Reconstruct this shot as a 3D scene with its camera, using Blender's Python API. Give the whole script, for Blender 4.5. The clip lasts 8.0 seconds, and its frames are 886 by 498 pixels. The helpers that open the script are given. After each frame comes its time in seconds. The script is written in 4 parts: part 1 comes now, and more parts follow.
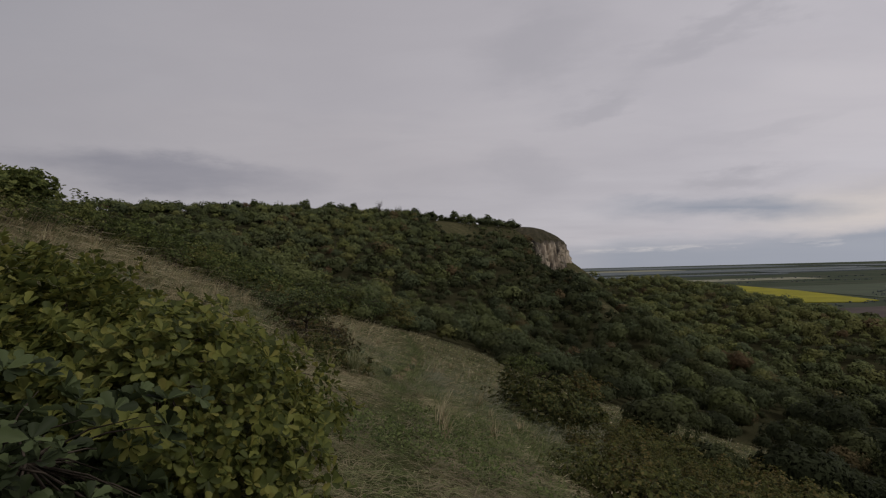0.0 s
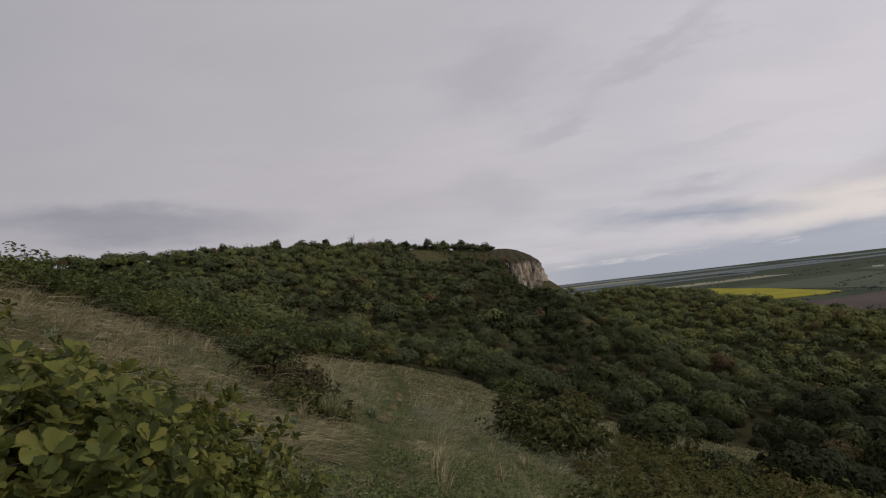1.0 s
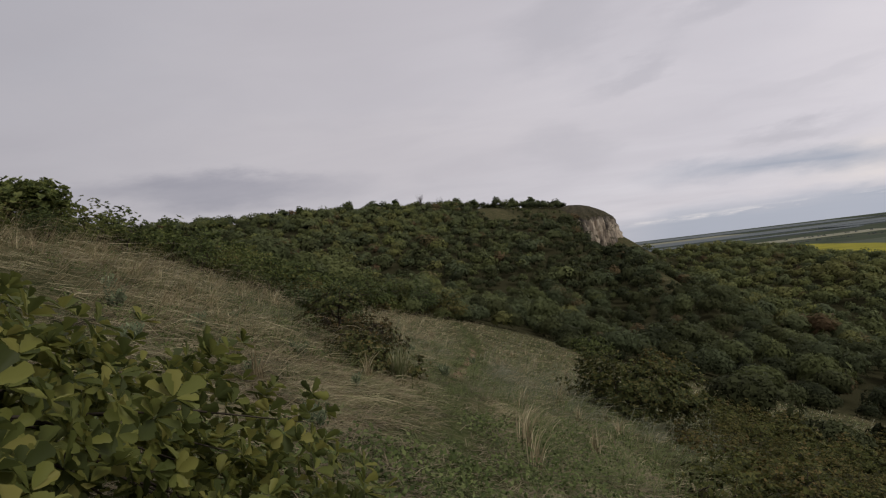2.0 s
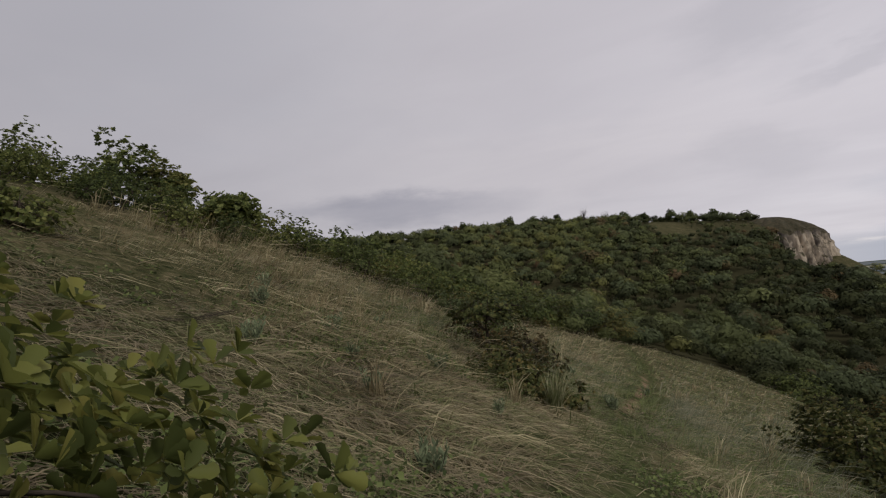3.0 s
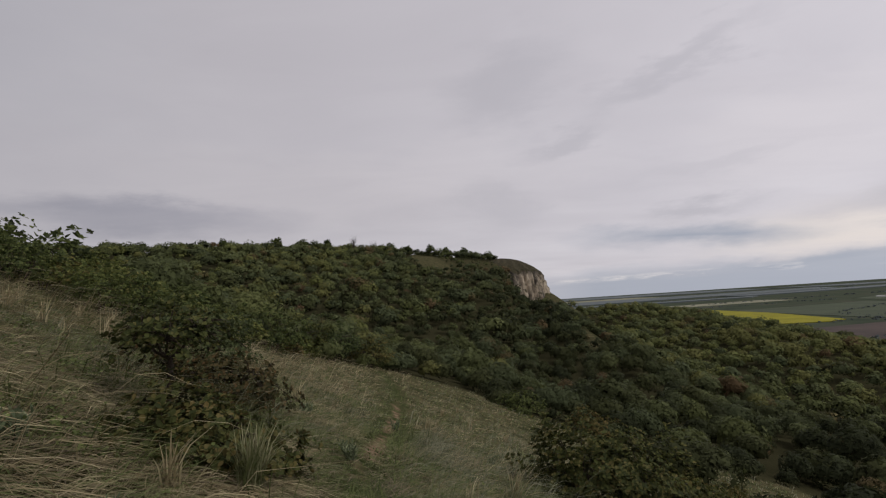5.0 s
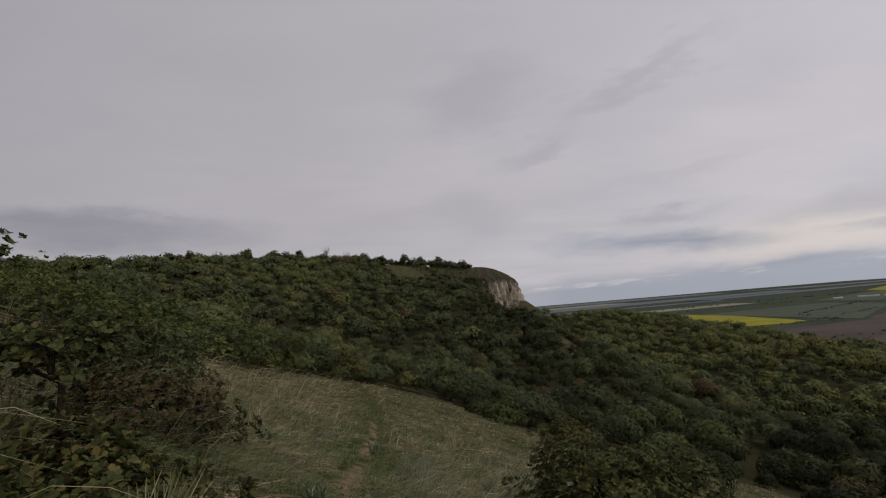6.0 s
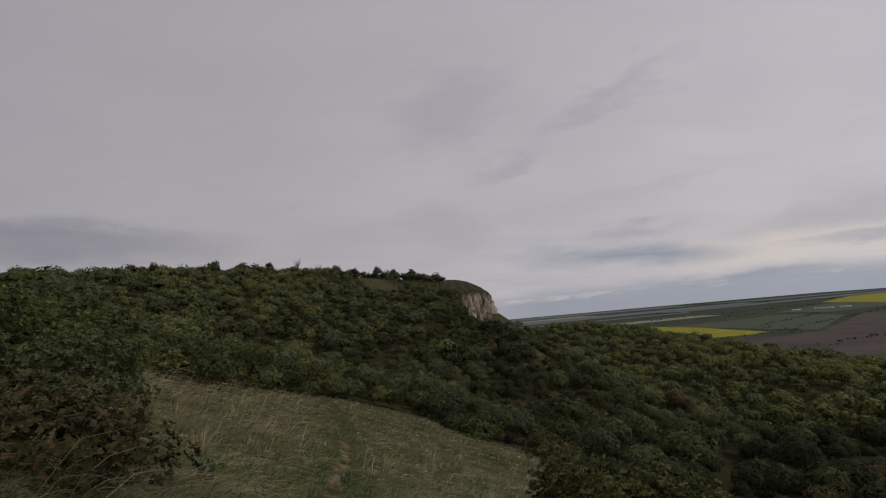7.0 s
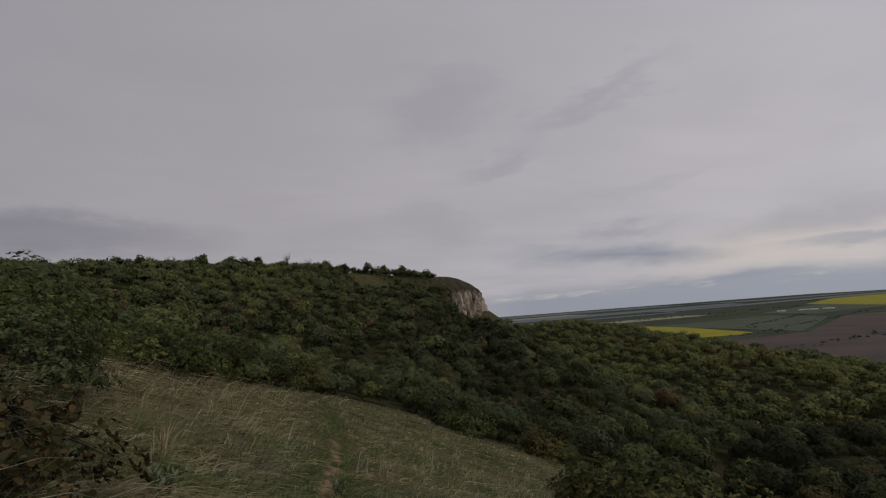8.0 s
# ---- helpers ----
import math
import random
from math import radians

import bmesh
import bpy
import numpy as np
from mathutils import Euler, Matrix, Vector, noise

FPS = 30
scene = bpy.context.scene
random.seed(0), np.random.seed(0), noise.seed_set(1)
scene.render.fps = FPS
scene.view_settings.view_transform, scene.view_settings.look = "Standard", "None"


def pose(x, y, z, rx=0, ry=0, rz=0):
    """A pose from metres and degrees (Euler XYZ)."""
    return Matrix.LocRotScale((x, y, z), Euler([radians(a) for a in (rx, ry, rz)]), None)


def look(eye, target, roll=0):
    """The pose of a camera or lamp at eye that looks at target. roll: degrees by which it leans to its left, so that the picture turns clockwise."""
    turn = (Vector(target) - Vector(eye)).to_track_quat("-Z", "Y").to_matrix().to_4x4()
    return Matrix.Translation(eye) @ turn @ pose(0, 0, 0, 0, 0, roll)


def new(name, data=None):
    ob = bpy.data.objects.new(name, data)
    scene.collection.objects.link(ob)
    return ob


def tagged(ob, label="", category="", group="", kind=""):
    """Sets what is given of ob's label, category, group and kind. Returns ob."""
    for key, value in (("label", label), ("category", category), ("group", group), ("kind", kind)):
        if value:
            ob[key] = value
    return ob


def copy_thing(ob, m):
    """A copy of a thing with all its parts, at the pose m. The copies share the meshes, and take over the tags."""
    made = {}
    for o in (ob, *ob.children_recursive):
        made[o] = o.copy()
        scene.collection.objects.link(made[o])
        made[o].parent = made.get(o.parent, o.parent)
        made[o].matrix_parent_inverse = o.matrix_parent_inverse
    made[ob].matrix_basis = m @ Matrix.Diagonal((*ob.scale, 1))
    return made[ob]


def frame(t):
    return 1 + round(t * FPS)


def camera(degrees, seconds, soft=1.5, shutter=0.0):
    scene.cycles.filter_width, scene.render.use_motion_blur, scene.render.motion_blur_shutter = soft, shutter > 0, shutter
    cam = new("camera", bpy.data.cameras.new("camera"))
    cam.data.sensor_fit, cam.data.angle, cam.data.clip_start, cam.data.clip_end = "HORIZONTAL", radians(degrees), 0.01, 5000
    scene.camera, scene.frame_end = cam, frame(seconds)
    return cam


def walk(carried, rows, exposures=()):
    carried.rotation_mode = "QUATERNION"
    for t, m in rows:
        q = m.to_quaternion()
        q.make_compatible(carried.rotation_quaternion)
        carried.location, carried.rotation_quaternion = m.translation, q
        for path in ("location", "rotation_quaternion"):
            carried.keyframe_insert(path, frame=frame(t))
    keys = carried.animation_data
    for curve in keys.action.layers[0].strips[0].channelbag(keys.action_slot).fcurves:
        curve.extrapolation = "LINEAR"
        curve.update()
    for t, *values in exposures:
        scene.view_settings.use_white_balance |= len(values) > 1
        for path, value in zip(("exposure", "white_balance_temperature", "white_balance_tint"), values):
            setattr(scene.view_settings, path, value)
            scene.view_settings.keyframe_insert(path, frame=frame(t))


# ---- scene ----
PATH = [  # seconds; x, y, z; pitch, roll, yaw
    (0.0, 0.000, -0.000, 0.000, 91.80, 1.44, 0.00),
    (0.5, -0.066, 0.599, -0.037, 92.05, 3.04, -1.54),
    (1.0, -0.084, 1.111, -0.130, 94.95, 6.48, -2.69),
    (1.2, -0.139, 1.340, -0.151, 93.19, 4.72, -0.87),
    (2.3, -0.308, 2.846, -0.467, 91.31, 7.81, 9.96),
    (2.5, -0.362, 3.103, -0.504, 92.38, 5.92, 15.39),
    (3.0, -0.436, 3.616, -0.544, 94.93, 5.28, 24.63),
    (3.5, -0.447, 4.118, -0.574, 95.71, 5.82, 27.31),
    (4.0, -0.457, 4.763, -0.634, 95.61, 3.59, 12.37),
    (4.5, -0.395, 5.297, -0.735, 95.45, 6.11, 1.53),
    (5.0, -0.464, 5.916, -0.828, 95.90, 3.55, -2.74),
    (5.2, -0.496, 6.132, -0.813, 96.56, 4.12, -4.99),
    (6.3, -0.644, 7.723, -1.008, 97.04, 5.22, -6.24),
    (6.5, -0.675, 7.984, -1.025, 97.38, 6.24, -6.79),
    (7.0, -0.680, 8.621, -1.144, 98.12, 4.88, -8.95),
    (7.5, -0.801, 9.317, -1.238, 97.59, 3.32, -9.01),
    (8.0, -0.833, 9.914, -1.346, 97.68, 4.20, -10.18),
]
cam = camera(85.47, 8.0, soft=1.2)
walk(cam, [(t, pose(x, y, z, rx, ry, rz)) for t, x, y, z, rx, ry, rz in PATH],
     exposures=[(0.0, -0.42), (0.5, -0.30), (1.0, -0.21), (2.5, 0.0), (4.0, 0.0), (4.5, -0.04), (5.2, -0.15), (6.5, -0.43), (7.5, -0.54), (8.0, -0.60)])

# The eye at the start stands at the origin, z = 0; y runs ahead along the hillside, x downhill.


# ---------- world and light ----------
def link(tree, a, b):
    tree.links.new(a, b)


def node(tree, kind, **values):
    n = tree.nodes.new(kind)
    for key, value in values.items():
        n.inputs[key].default_value = value
    return n


def calc(tree, op, a, b=None, c=None, clamp=False):
    n = tree.nodes.new("ShaderNodeMath")
    n.operation, n.use_clamp = op, clamp
    for i, v in enumerate((a, b, c)):
        if v is None:
            continue
        if isinstance(v, (int, float)):
            n.inputs[i].default_value = v
        else:
            link(tree, v, n.inputs[i])
    return n.outputs[0]


def ramp(tree, fac, stops):
    n = tree.nodes.new("ShaderNodeValToRGB")
    while len(n.color_ramp.elements) < len(stops):
        n.color_ramp.elements.new(0.5)
    for e, (at, rgb) in zip(n.color_ramp.elements, stops):
        e.position, e.color = at, (*rgb, 1)
    link(tree, fac, n.inputs[0])
    return n.outputs[0]


def blend(tree, fac, a, b, how="MIX"):
    n = tree.nodes.new("ShaderNodeMix")
    n.data_type, n.blend_type = "RGBA", how
    for sock, v in ((n.inputs["Factor"], fac), (n.inputs["A"], a), (n.inputs["B"], b)):
        if isinstance(v, (int, float)):
            sock.default_value = v
        elif isinstance(v, tuple):
            sock.default_value = (*v, 1)
        else:
            link(tree, v, sock)
    return n.outputs["Result"]


def noise_tex(tree, vec, scale, detail=4.0, rough=0.55, distortion=0.0):
    n = node(tree, "ShaderNodeTexNoise", Scale=scale, Detail=detail, Roughness=rough, Distortion=distortion)
    if vec is not None:
        link(tree, vec, n.inputs["Vector"])
    return n.outputs[0]


SLATE, GREY, ROSE, CREAM = (0.345, 0.365, 0.43), (0.435, 0.420, 0.460), (0.650, 0.610, 0.635), (0.690, 0.630, 0.605)
CLOUDS = [  # bearing, height, half width, half height, tilt, force, colour
    (-8, 13, 26, 5.0, 0.0, 0.45, ROSE),
    (46, 4.0, 13, 2.6, 0.0, 0.95, CREAM),
    (41, 14, 10, 5.0, 0.1, 0.35, ROSE),
    (13, 24.0, 7.5, 5.0, 0.20, 0.50, GREY),
    (30, 21.8, 9.5, 1.7, 0.20, 0.50, GREY),
    (18, 17.0, 5.5, 1.5, 0.14, 0.50, GREY),
    (11, 10.5, 5.5, 2.2, -0.1, 0.40, GREY),
    (34, 12.2, 6.5, 0.9, 0.1, 0.25, GREY),
    (31, 7.9, 5.5, 0.8, 0.03, 0.60, GREY),
    (31, 5.0, 10.5, 1.3, -0.06, 0.95, SLATE),
    (51, 6.3, 8.0, 1.3, 0.0, 0.55, GREY),
    (52, 4.0, 4.5, 0.5, 0.0, 0.55, SLATE),
    (40, 1.4, 9.0, 0.5, 0.0, 0.8, SLATE),
    (-55, 30, 24, 15, 0.0, 0.35, (0.43, 0.44, 0.505)),
    (-30, 10.0, 13.0, 1.9, 0.0, 0.62, (0.33, 0.325, 0.385)),
]


def make_world():
    world = bpy.data.worlds.new("overcast_sky")
    scene.world = world
    world.use_nodes = True
    t = world.node_tree
    t.nodes.clear()
    out = t.nodes.new("ShaderNodeOutputWorld")
    sky = t.nodes.new("ShaderNodeTexSky")
    sky.sky_type, sky.sun_disc = "NISHITA", False
    sky.sun_elevation, sky.sun_rotation = radians(54), radians(115)
    sky.air_density, sky.dust_density = 1.0, 1.0
    back = node(t, "ShaderNodeBackground", Strength=0.05)
    link(t, sky.outputs[0], back.inputs[0])
    # the cloud layer: a high, nearly even sheet
    where = t.nodes.new("ShaderNodeTexCoord").outputs["Generated"]
    sep = t.nodes.new("ShaderNodeSeparateXYZ")
    link(t, where, sep.inputs[0])
    x, y, z = sep.outputs
    up = calc(t, "ADD", calc(t, "MAXIMUM", z, 0.0), 0.10)
    comb = t.nodes.new("ShaderNodeCombineXYZ")
    link(t, calc(t, "DIVIDE", x, up), comb.inputs[0])
    link(t, calc(t, "DIVIDE", y, up), comb.inputs[1])
    turn = t.nodes.new("ShaderNodeMapping")
    turn.inputs["Rotation"].default_value = (0, 0, radians(35))
    turn.inputs["Scale"].default_value = (0.55, 1.0, 1)
    link(t, comb.outputs[0], turn.inputs[0])
    broad = noise_tex(t, turn.outputs[0], 0.55, 3.0, 0.5, 0.3)
    fine = noise_tex(t, turn.outputs[0], 1.9, 6.0, 0.58, 0.6)
    streak = calc(t, "ADD", calc(t, "MULTIPLY", broad, 0.72), calc(t, "MULTIPLY", fine, 0.28))
    colour = ramp(t, streak, [(0.34, (0.515, 0.490, 0.530)), (0.50, (0.572, 0.545, 0.585)), (0.68, (0.635, 0.607, 0.645))])
    # single clouds, by bearing and height over the horizon in degrees; ragged edges from warped bearings
    bearing = calc(t, "MULTIPLY", calc(t, "ARCTAN2", x, y), 57.2958)
    height = calc(t, "MULTIPLY", calc(t, "ARCSINE", z), 57.2958)
    flat = t.nodes.new("ShaderNodeMapping")
    flat.inputs["Scale"].default_value = (1, 1, 3.2)
    link(t, where, flat.inputs[0])
    rag = t.nodes.new("ShaderNodeTexNoise")
    for key, value in (("Scale", 5.0), ("Detail", 6.0), ("Roughness", 0.6)):
        rag.inputs[key].default_value = value
    link(t, flat.outputs[0], rag.inputs["Vector"])
    tear = t.nodes.new("ShaderNodeSeparateColor")
    link(t, rag.outputs["Color"], tear.inputs[0])
    lift = calc(t, "ADD", 0.25, calc(t, "MULTIPLY", calc(t, "MAXIMUM", height, 0.0), 0.075))
    wide_az = calc(t, "ADD", bearing, calc(t, "MULTIPLY", calc(t, "SUBTRACT", tear.outputs[0], 0.5), 14.0))
    high_el = calc(t, "ADD", height, calc(t, "MULTIPLY", calc(t, "MULTIPLY", calc(t, "SUBTRACT", tear.outputs[1], 0.5), 7.0), lift))
    for az, el, wide, high, tilt, force, rgb in CLOUDS:
        u = calc(t, "SUBTRACT", wide_az, az)
        v = calc(t, "DIVIDE", calc(t, "SUBTRACT", calc(t, "SUBTRACT", high_el, el), calc(t, "MULTIPLY", u, tilt)), high)
        u = calc(t, "DIVIDE", u, wide)
        d = calc(t, "SQRT", calc(t, "ADD", calc(t, "MULTIPLY", u, u), calc(t, "MULTIPLY", v, v)))
        inside = calc(t, "MULTIPLY", calc(t, "SUBTRACT", 1.55, d), 0.75, clamp=True)
        inside = calc(t, "MULTIPLY", calc(t, "MULTIPLY", inside, inside), calc(t, "SUBTRACT", 3.0, calc(t, "MULTIPLY", inside, 2.0)))
        colour = blend(t, calc(t, "MULTIPLY", calc(t, "MULTIPLY", inside, calc(t, "ADD", 0.5, fine)), force, clamp=True), colour, rgb)
    # blue-grey air low over the plain, with a row of small white cumulus tops
    east = calc(t, "MULTIPLY", calc(t, "SUBTRACT", x, 0.10), 4.0, clamp=True)
    haze = calc(t, "MULTIPLY", calc(t, "SUBTRACT", 2.6, high_el), 0.55, clamp=True)
    colour = blend(t, calc(t, "MULTIPLY", haze, calc(t, "MULTIPLY", east, 0.85)), colour, (0.345, 0.375, 0.445))
    row = calc(t, "SUBTRACT", 1.0, calc(t, "MULTIPLY", calc(t, "ABSOLUTE", calc(t, "SUBTRACT", height, 1.05)), 2.2), clamp=True)
    puff = t.nodes.new("ShaderNodeMapping")
    puff.inputs["Scale"].default_value = (10, 10, 60)
    link(t, where, puff.inputs[0])
    cumulus = noise_tex(t, puff.outputs[0], 1.0, 5.0, 0.6)
    white = calc(t, "MULTIPLY", calc(t, "MULTIPLY", calc(t, "SUBTRACT", cumulus, 0.52), 7.0, clamp=True), row)
    colour = blend(t, calc(t, "MULTIPLY", white, east), colour, (0.66, 0.63, 0.64))
    # thinner cloud, so more light, on the valley's side
    layer = node(t, "ShaderNodeBackground")
    link(t, calc(t, "ADD", 0.96, calc(t, "MULTIPLY", calc(t, "ADD", x, 0.30), 0.30)), layer.inputs["Strength"])
    link(t, colour, layer.inputs[0])
    both = node(t, "ShaderNodeMixShader", Fac=0.93)
    link(t, back.outputs[0], both.inputs[1])
    link(t, layer.outputs[0], both.inputs[2])
    link(t, both.outputs[0], out.inputs[0])


make_world()
sun = new("sun", bpy.data.lights.new("sun", "SUN"))
sun.data.energy, sun.data.angle, sun.data.color = 1.35, radians(14), (1.0, 0.96, 0.90)
sun.matrix_world = look((52, -14, 80), (0, 10, 0))


# ---------- materials ----------
def material(name, rough=0.8, gloss=0.1):
    m = bpy.data.materials.new(name)
    m.use_nodes = True
    t = m.node_tree
    t.nodes.clear()
    out = t.nodes.new("ShaderNodeOutputMaterial")
    b = node(t, "ShaderNodeBsdfPrincipled", Roughness=rough)
    b.inputs["Specular IOR Level"].default_value = gloss
    link(t, b.outputs[0], out.inputs[0])
    return m, t, b, out


def position(t):
    return t.nodes.new("ShaderNodeNewGeometry").outputs["Position"]


def island(t):
    return t.nodes.new("ShaderNodeNewGeometry").outputs["Random Per Island"]


def attr(t, name):
    n = t.nodes.new("ShaderNodeAttribute")
    n.attribute_name = name
    return n.outputs["Fac"]


def bump(t, b, height, strength, distance):
    n = node(t, "ShaderNodeBump", Strength=strength, Distance=distance)
    link(t, height, n.inputs["Height"])
    link(t, n.outputs[0], b.inputs["Normal"])


def leaf_material(name, stops, use_tint=False, through_light=0.3, rough=0.55, mottling=6.0, soft=0.6, vary=0.7, ragged=0.0):
    """Leaves: hue from the plant, lightness from the single leaf, light coming through."""
    m, t, b, out = material(name, rough)
    if use_tint:
        base = ramp(t, attr(t, "tint"), stops)
        own = island(t)
    else:
        info = t.nodes.new("ShaderNodeObjectInfo")
        own = island(t)
        mix = calc(t, "ADD", calc(t, "MULTIPLY", info.outputs["Random"], 0.35), calc(t, "ADD", calc(t, "MULTIPLY", own, 0.5), 0.06))
        base = ramp(t, mix, stops)
    patch = noise_tex(t, position(t), mottling, 2.0)
    light = calc(t, "ADD", calc(t, "MULTIPLY", own, vary), calc(t, "ADD", calc(t, "MULTIPLY", patch, 0.6), 0.70 - 0.5 * vary))
    grey = t.nodes.new("ShaderNodeCombineColor")
    for i in range(3):
        link(t, light, grey.inputs[i])
    colour = blend(t, 1.0, base, grey.outputs[0], "MULTIPLY")
    link(t, colour, b.inputs["Base Color"])
    glow = t.nodes.new("ShaderNodeBsdfTranslucent")
    link(t, colour, glow.inputs[0])
    # single leaves shade partly like the rounded spray they belong to
    spray = t.nodes.new("ShaderNodeAttribute")
    spray.attribute_name = "spray"
    turned = t.nodes.new("ShaderNodeVectorTransform")
    turned.vector_type, turned.convert_from, turned.convert_to = "NORMAL", "OBJECT", "WORLD"
    link(t, spray.outputs["Vector"], turned.inputs[0])
    both = t.nodes.new("ShaderNodeMix")
    both.data_type = "VECTOR"
    both.inputs["Factor"].default_value = soft
    link(t, t.nodes.new("ShaderNodeNewGeometry").outputs["Normal"], both.inputs[4])
    link(t, turned.outputs[0], both.inputs[5])
    unit = t.nodes.new("ShaderNodeVectorMath")
    unit.operation = "NORMALIZE"
    link(t, both.outputs[1], unit.inputs[0])
    link(t, unit.outputs[0], b.inputs["Normal"])
    mixed = node(t, "ShaderNodeMixShader", Fac=through_light)
    link(t, b.outputs[0], mixed.inputs[1])
    link(t, glow.outputs[0], mixed.inputs[2])
    if ragged:
        # a spray of leaves has gaps: cut through it where the noise is high
        cut = calc(t, "GREATER_THAN", noise_tex(t, position(t), ragged, 2.0, 0.6), 0.52)
        open_air = t.nodes.new("ShaderNodeBsdfTransparent")
        whole, mixed = mixed, t.nodes.new("ShaderNodeMixShader")
        link(t, cut, mixed.inputs[0])
        link(t, whole.outputs[0], mixed.inputs[1])
        link(t, open_air.outputs[0], mixed.inputs[2])
    link(t, mixed.outputs[0], out.inputs[0])
    return m


def ground_material():
    m, t, b, out = material("hillside_soil_and_turf", 0.95, 0.0)
    p = position(t)
    big = noise_tex(t, p, 0.35, 4.0)
    small = noise_tex(t, p, 6.0, 5.0)
    tiny = noise_tex(t, p, 40.0, 3.0)
    turf = ramp(t, calc(t, "ADD", calc(t, "MULTIPLY", big, 0.5), calc(t, "MULTIPLY", small, 0.5)),
                [(0.38, (0.026, 0.031, 0.014)), (0.48, (0.060, 0.060, 0.030)), (0.60, (0.120, 0.102, 0.060))])
    lie = t.nodes.new("ShaderNodeMapping")
    lie.inputs["Rotation"].default_value = (0, 0, radians(-12))
    lie.inputs["Scale"].default_value = (7, 55, 20)
    link(t, p, lie.inputs[0])
    litter = noise_tex(t, lie.outputs[0], 1.0, 4.0, 0.65, 0.8)
    turf = blend(t, 0.6, turf, ramp(t, litter, [(0.36, (0.25, 0.25, 0.25)), (0.66, (1.75, 1.70, 1.60))]), "MULTIPLY")
    soil = ramp(t, small, [(0.3, (0.13, 0.085, 0.052)), (0.7, (0.26, 0.185, 0.125))])
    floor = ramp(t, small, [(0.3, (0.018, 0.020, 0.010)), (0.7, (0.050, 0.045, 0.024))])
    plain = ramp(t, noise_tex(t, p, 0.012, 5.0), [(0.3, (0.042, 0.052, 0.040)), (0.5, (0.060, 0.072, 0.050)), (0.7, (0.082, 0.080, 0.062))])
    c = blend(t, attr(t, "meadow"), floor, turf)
    worn = ramp(t, small, [(0.35, (0.026, 0.038, 0.013)), (0.65, (0.055, 0.066, 0.025))])
    c = blend(t, calc(t, "MULTIPLY", attr(t, "trail"), 0.8), c, worn)
    # a thin line of bare dirt, trodden out where the trail steepens
    split = t.nodes.new("ShaderNodeSeparateXYZ")
    link(t, p, split.inputs[0])
    ahead = split.outputs[1]
    past = calc(t, "MAXIMUM", calc(t, "SUBTRACT", ahead, 18.0), 0.0)
    line = calc(t, "SUBTRACT", calc(t, "SUBTRACT", 0.05, calc(t, "MULTIPLY", calc(t, "MINIMUM", ahead, 12.0), 0.12)),
                calc(t, "MULTIPLY", past, calc(t, "ADD", 0.013, calc(t, "MULTIPLY", past, 0.0022))))
    off = calc(t, "ADD", calc(t, "SUBTRACT", split.outputs[0], line), calc(t, "MULTIPLY", calc(t, "SUBTRACT", noise_tex(t, p, 0.9, 2.0), 0.5), 0.5))
    strip = calc(t, "SUBTRACT", 1.25, calc(t, "ABSOLUTE", calc(t, "DIVIDE", off, 0.16)), clamp=True)
    reach = calc(t, "MULTIPLY", calc(t, "SUBTRACT", calc(t, "DIVIDE", ahead, 2.5), 4.4, clamp=True), calc(t, "SUBTRACT", 5.0, calc(t, "DIVIDE", ahead, 6.0), clamp=True))
    gaps = calc(t, "MULTIPLY", calc(t, "SUBTRACT", noise_tex(t, p, 1.6, 3.0), 0.38), 5.0, clamp=True)
    c = blend(t, calc(t, "MULTIPLY", calc(t, "MULTIPLY", strip, reach), gaps), c, soil)
    c = blend(t, attr(t, "plain"), c, plain)
    link(t, c, b.inputs["Base Color"])
    bump(t, b, calc(t, "ADD", small, calc(t, "MULTIPLY", tiny, 0.4)), 0.6, 0.06)
    return m


def grass_material(name, stops, through_light=0.25):
    m, t, b, out = material(name, 0.6)
    p = position(t)
    patch = noise_tex(t, p, 0.8, 3.0)
    mix = calc(t, "ADD", calc(t, "MULTIPLY", island(t), 0.5), calc(t, "MULTIPLY", calc(t, "SUBTRACT", calc(t, "MULTIPLY", patch, 2.0), 0.45), 0.5))
    colour = ramp(t, mix, stops)
    link(t, colour, b.inputs["Base Color"])
    glow = t.nodes.new("ShaderNodeBsdfTranslucent")
    link(t, colour, glow.inputs[0])
    mixed = node(t, "ShaderNodeMixShader", Fac=through_light)
    link(t, b.outputs[0], mixed.inputs[1])
    link(t, glow.outputs[0], mixed.inputs[2])
    link(t, mixed.outputs[0], out.inputs[0])
    return m


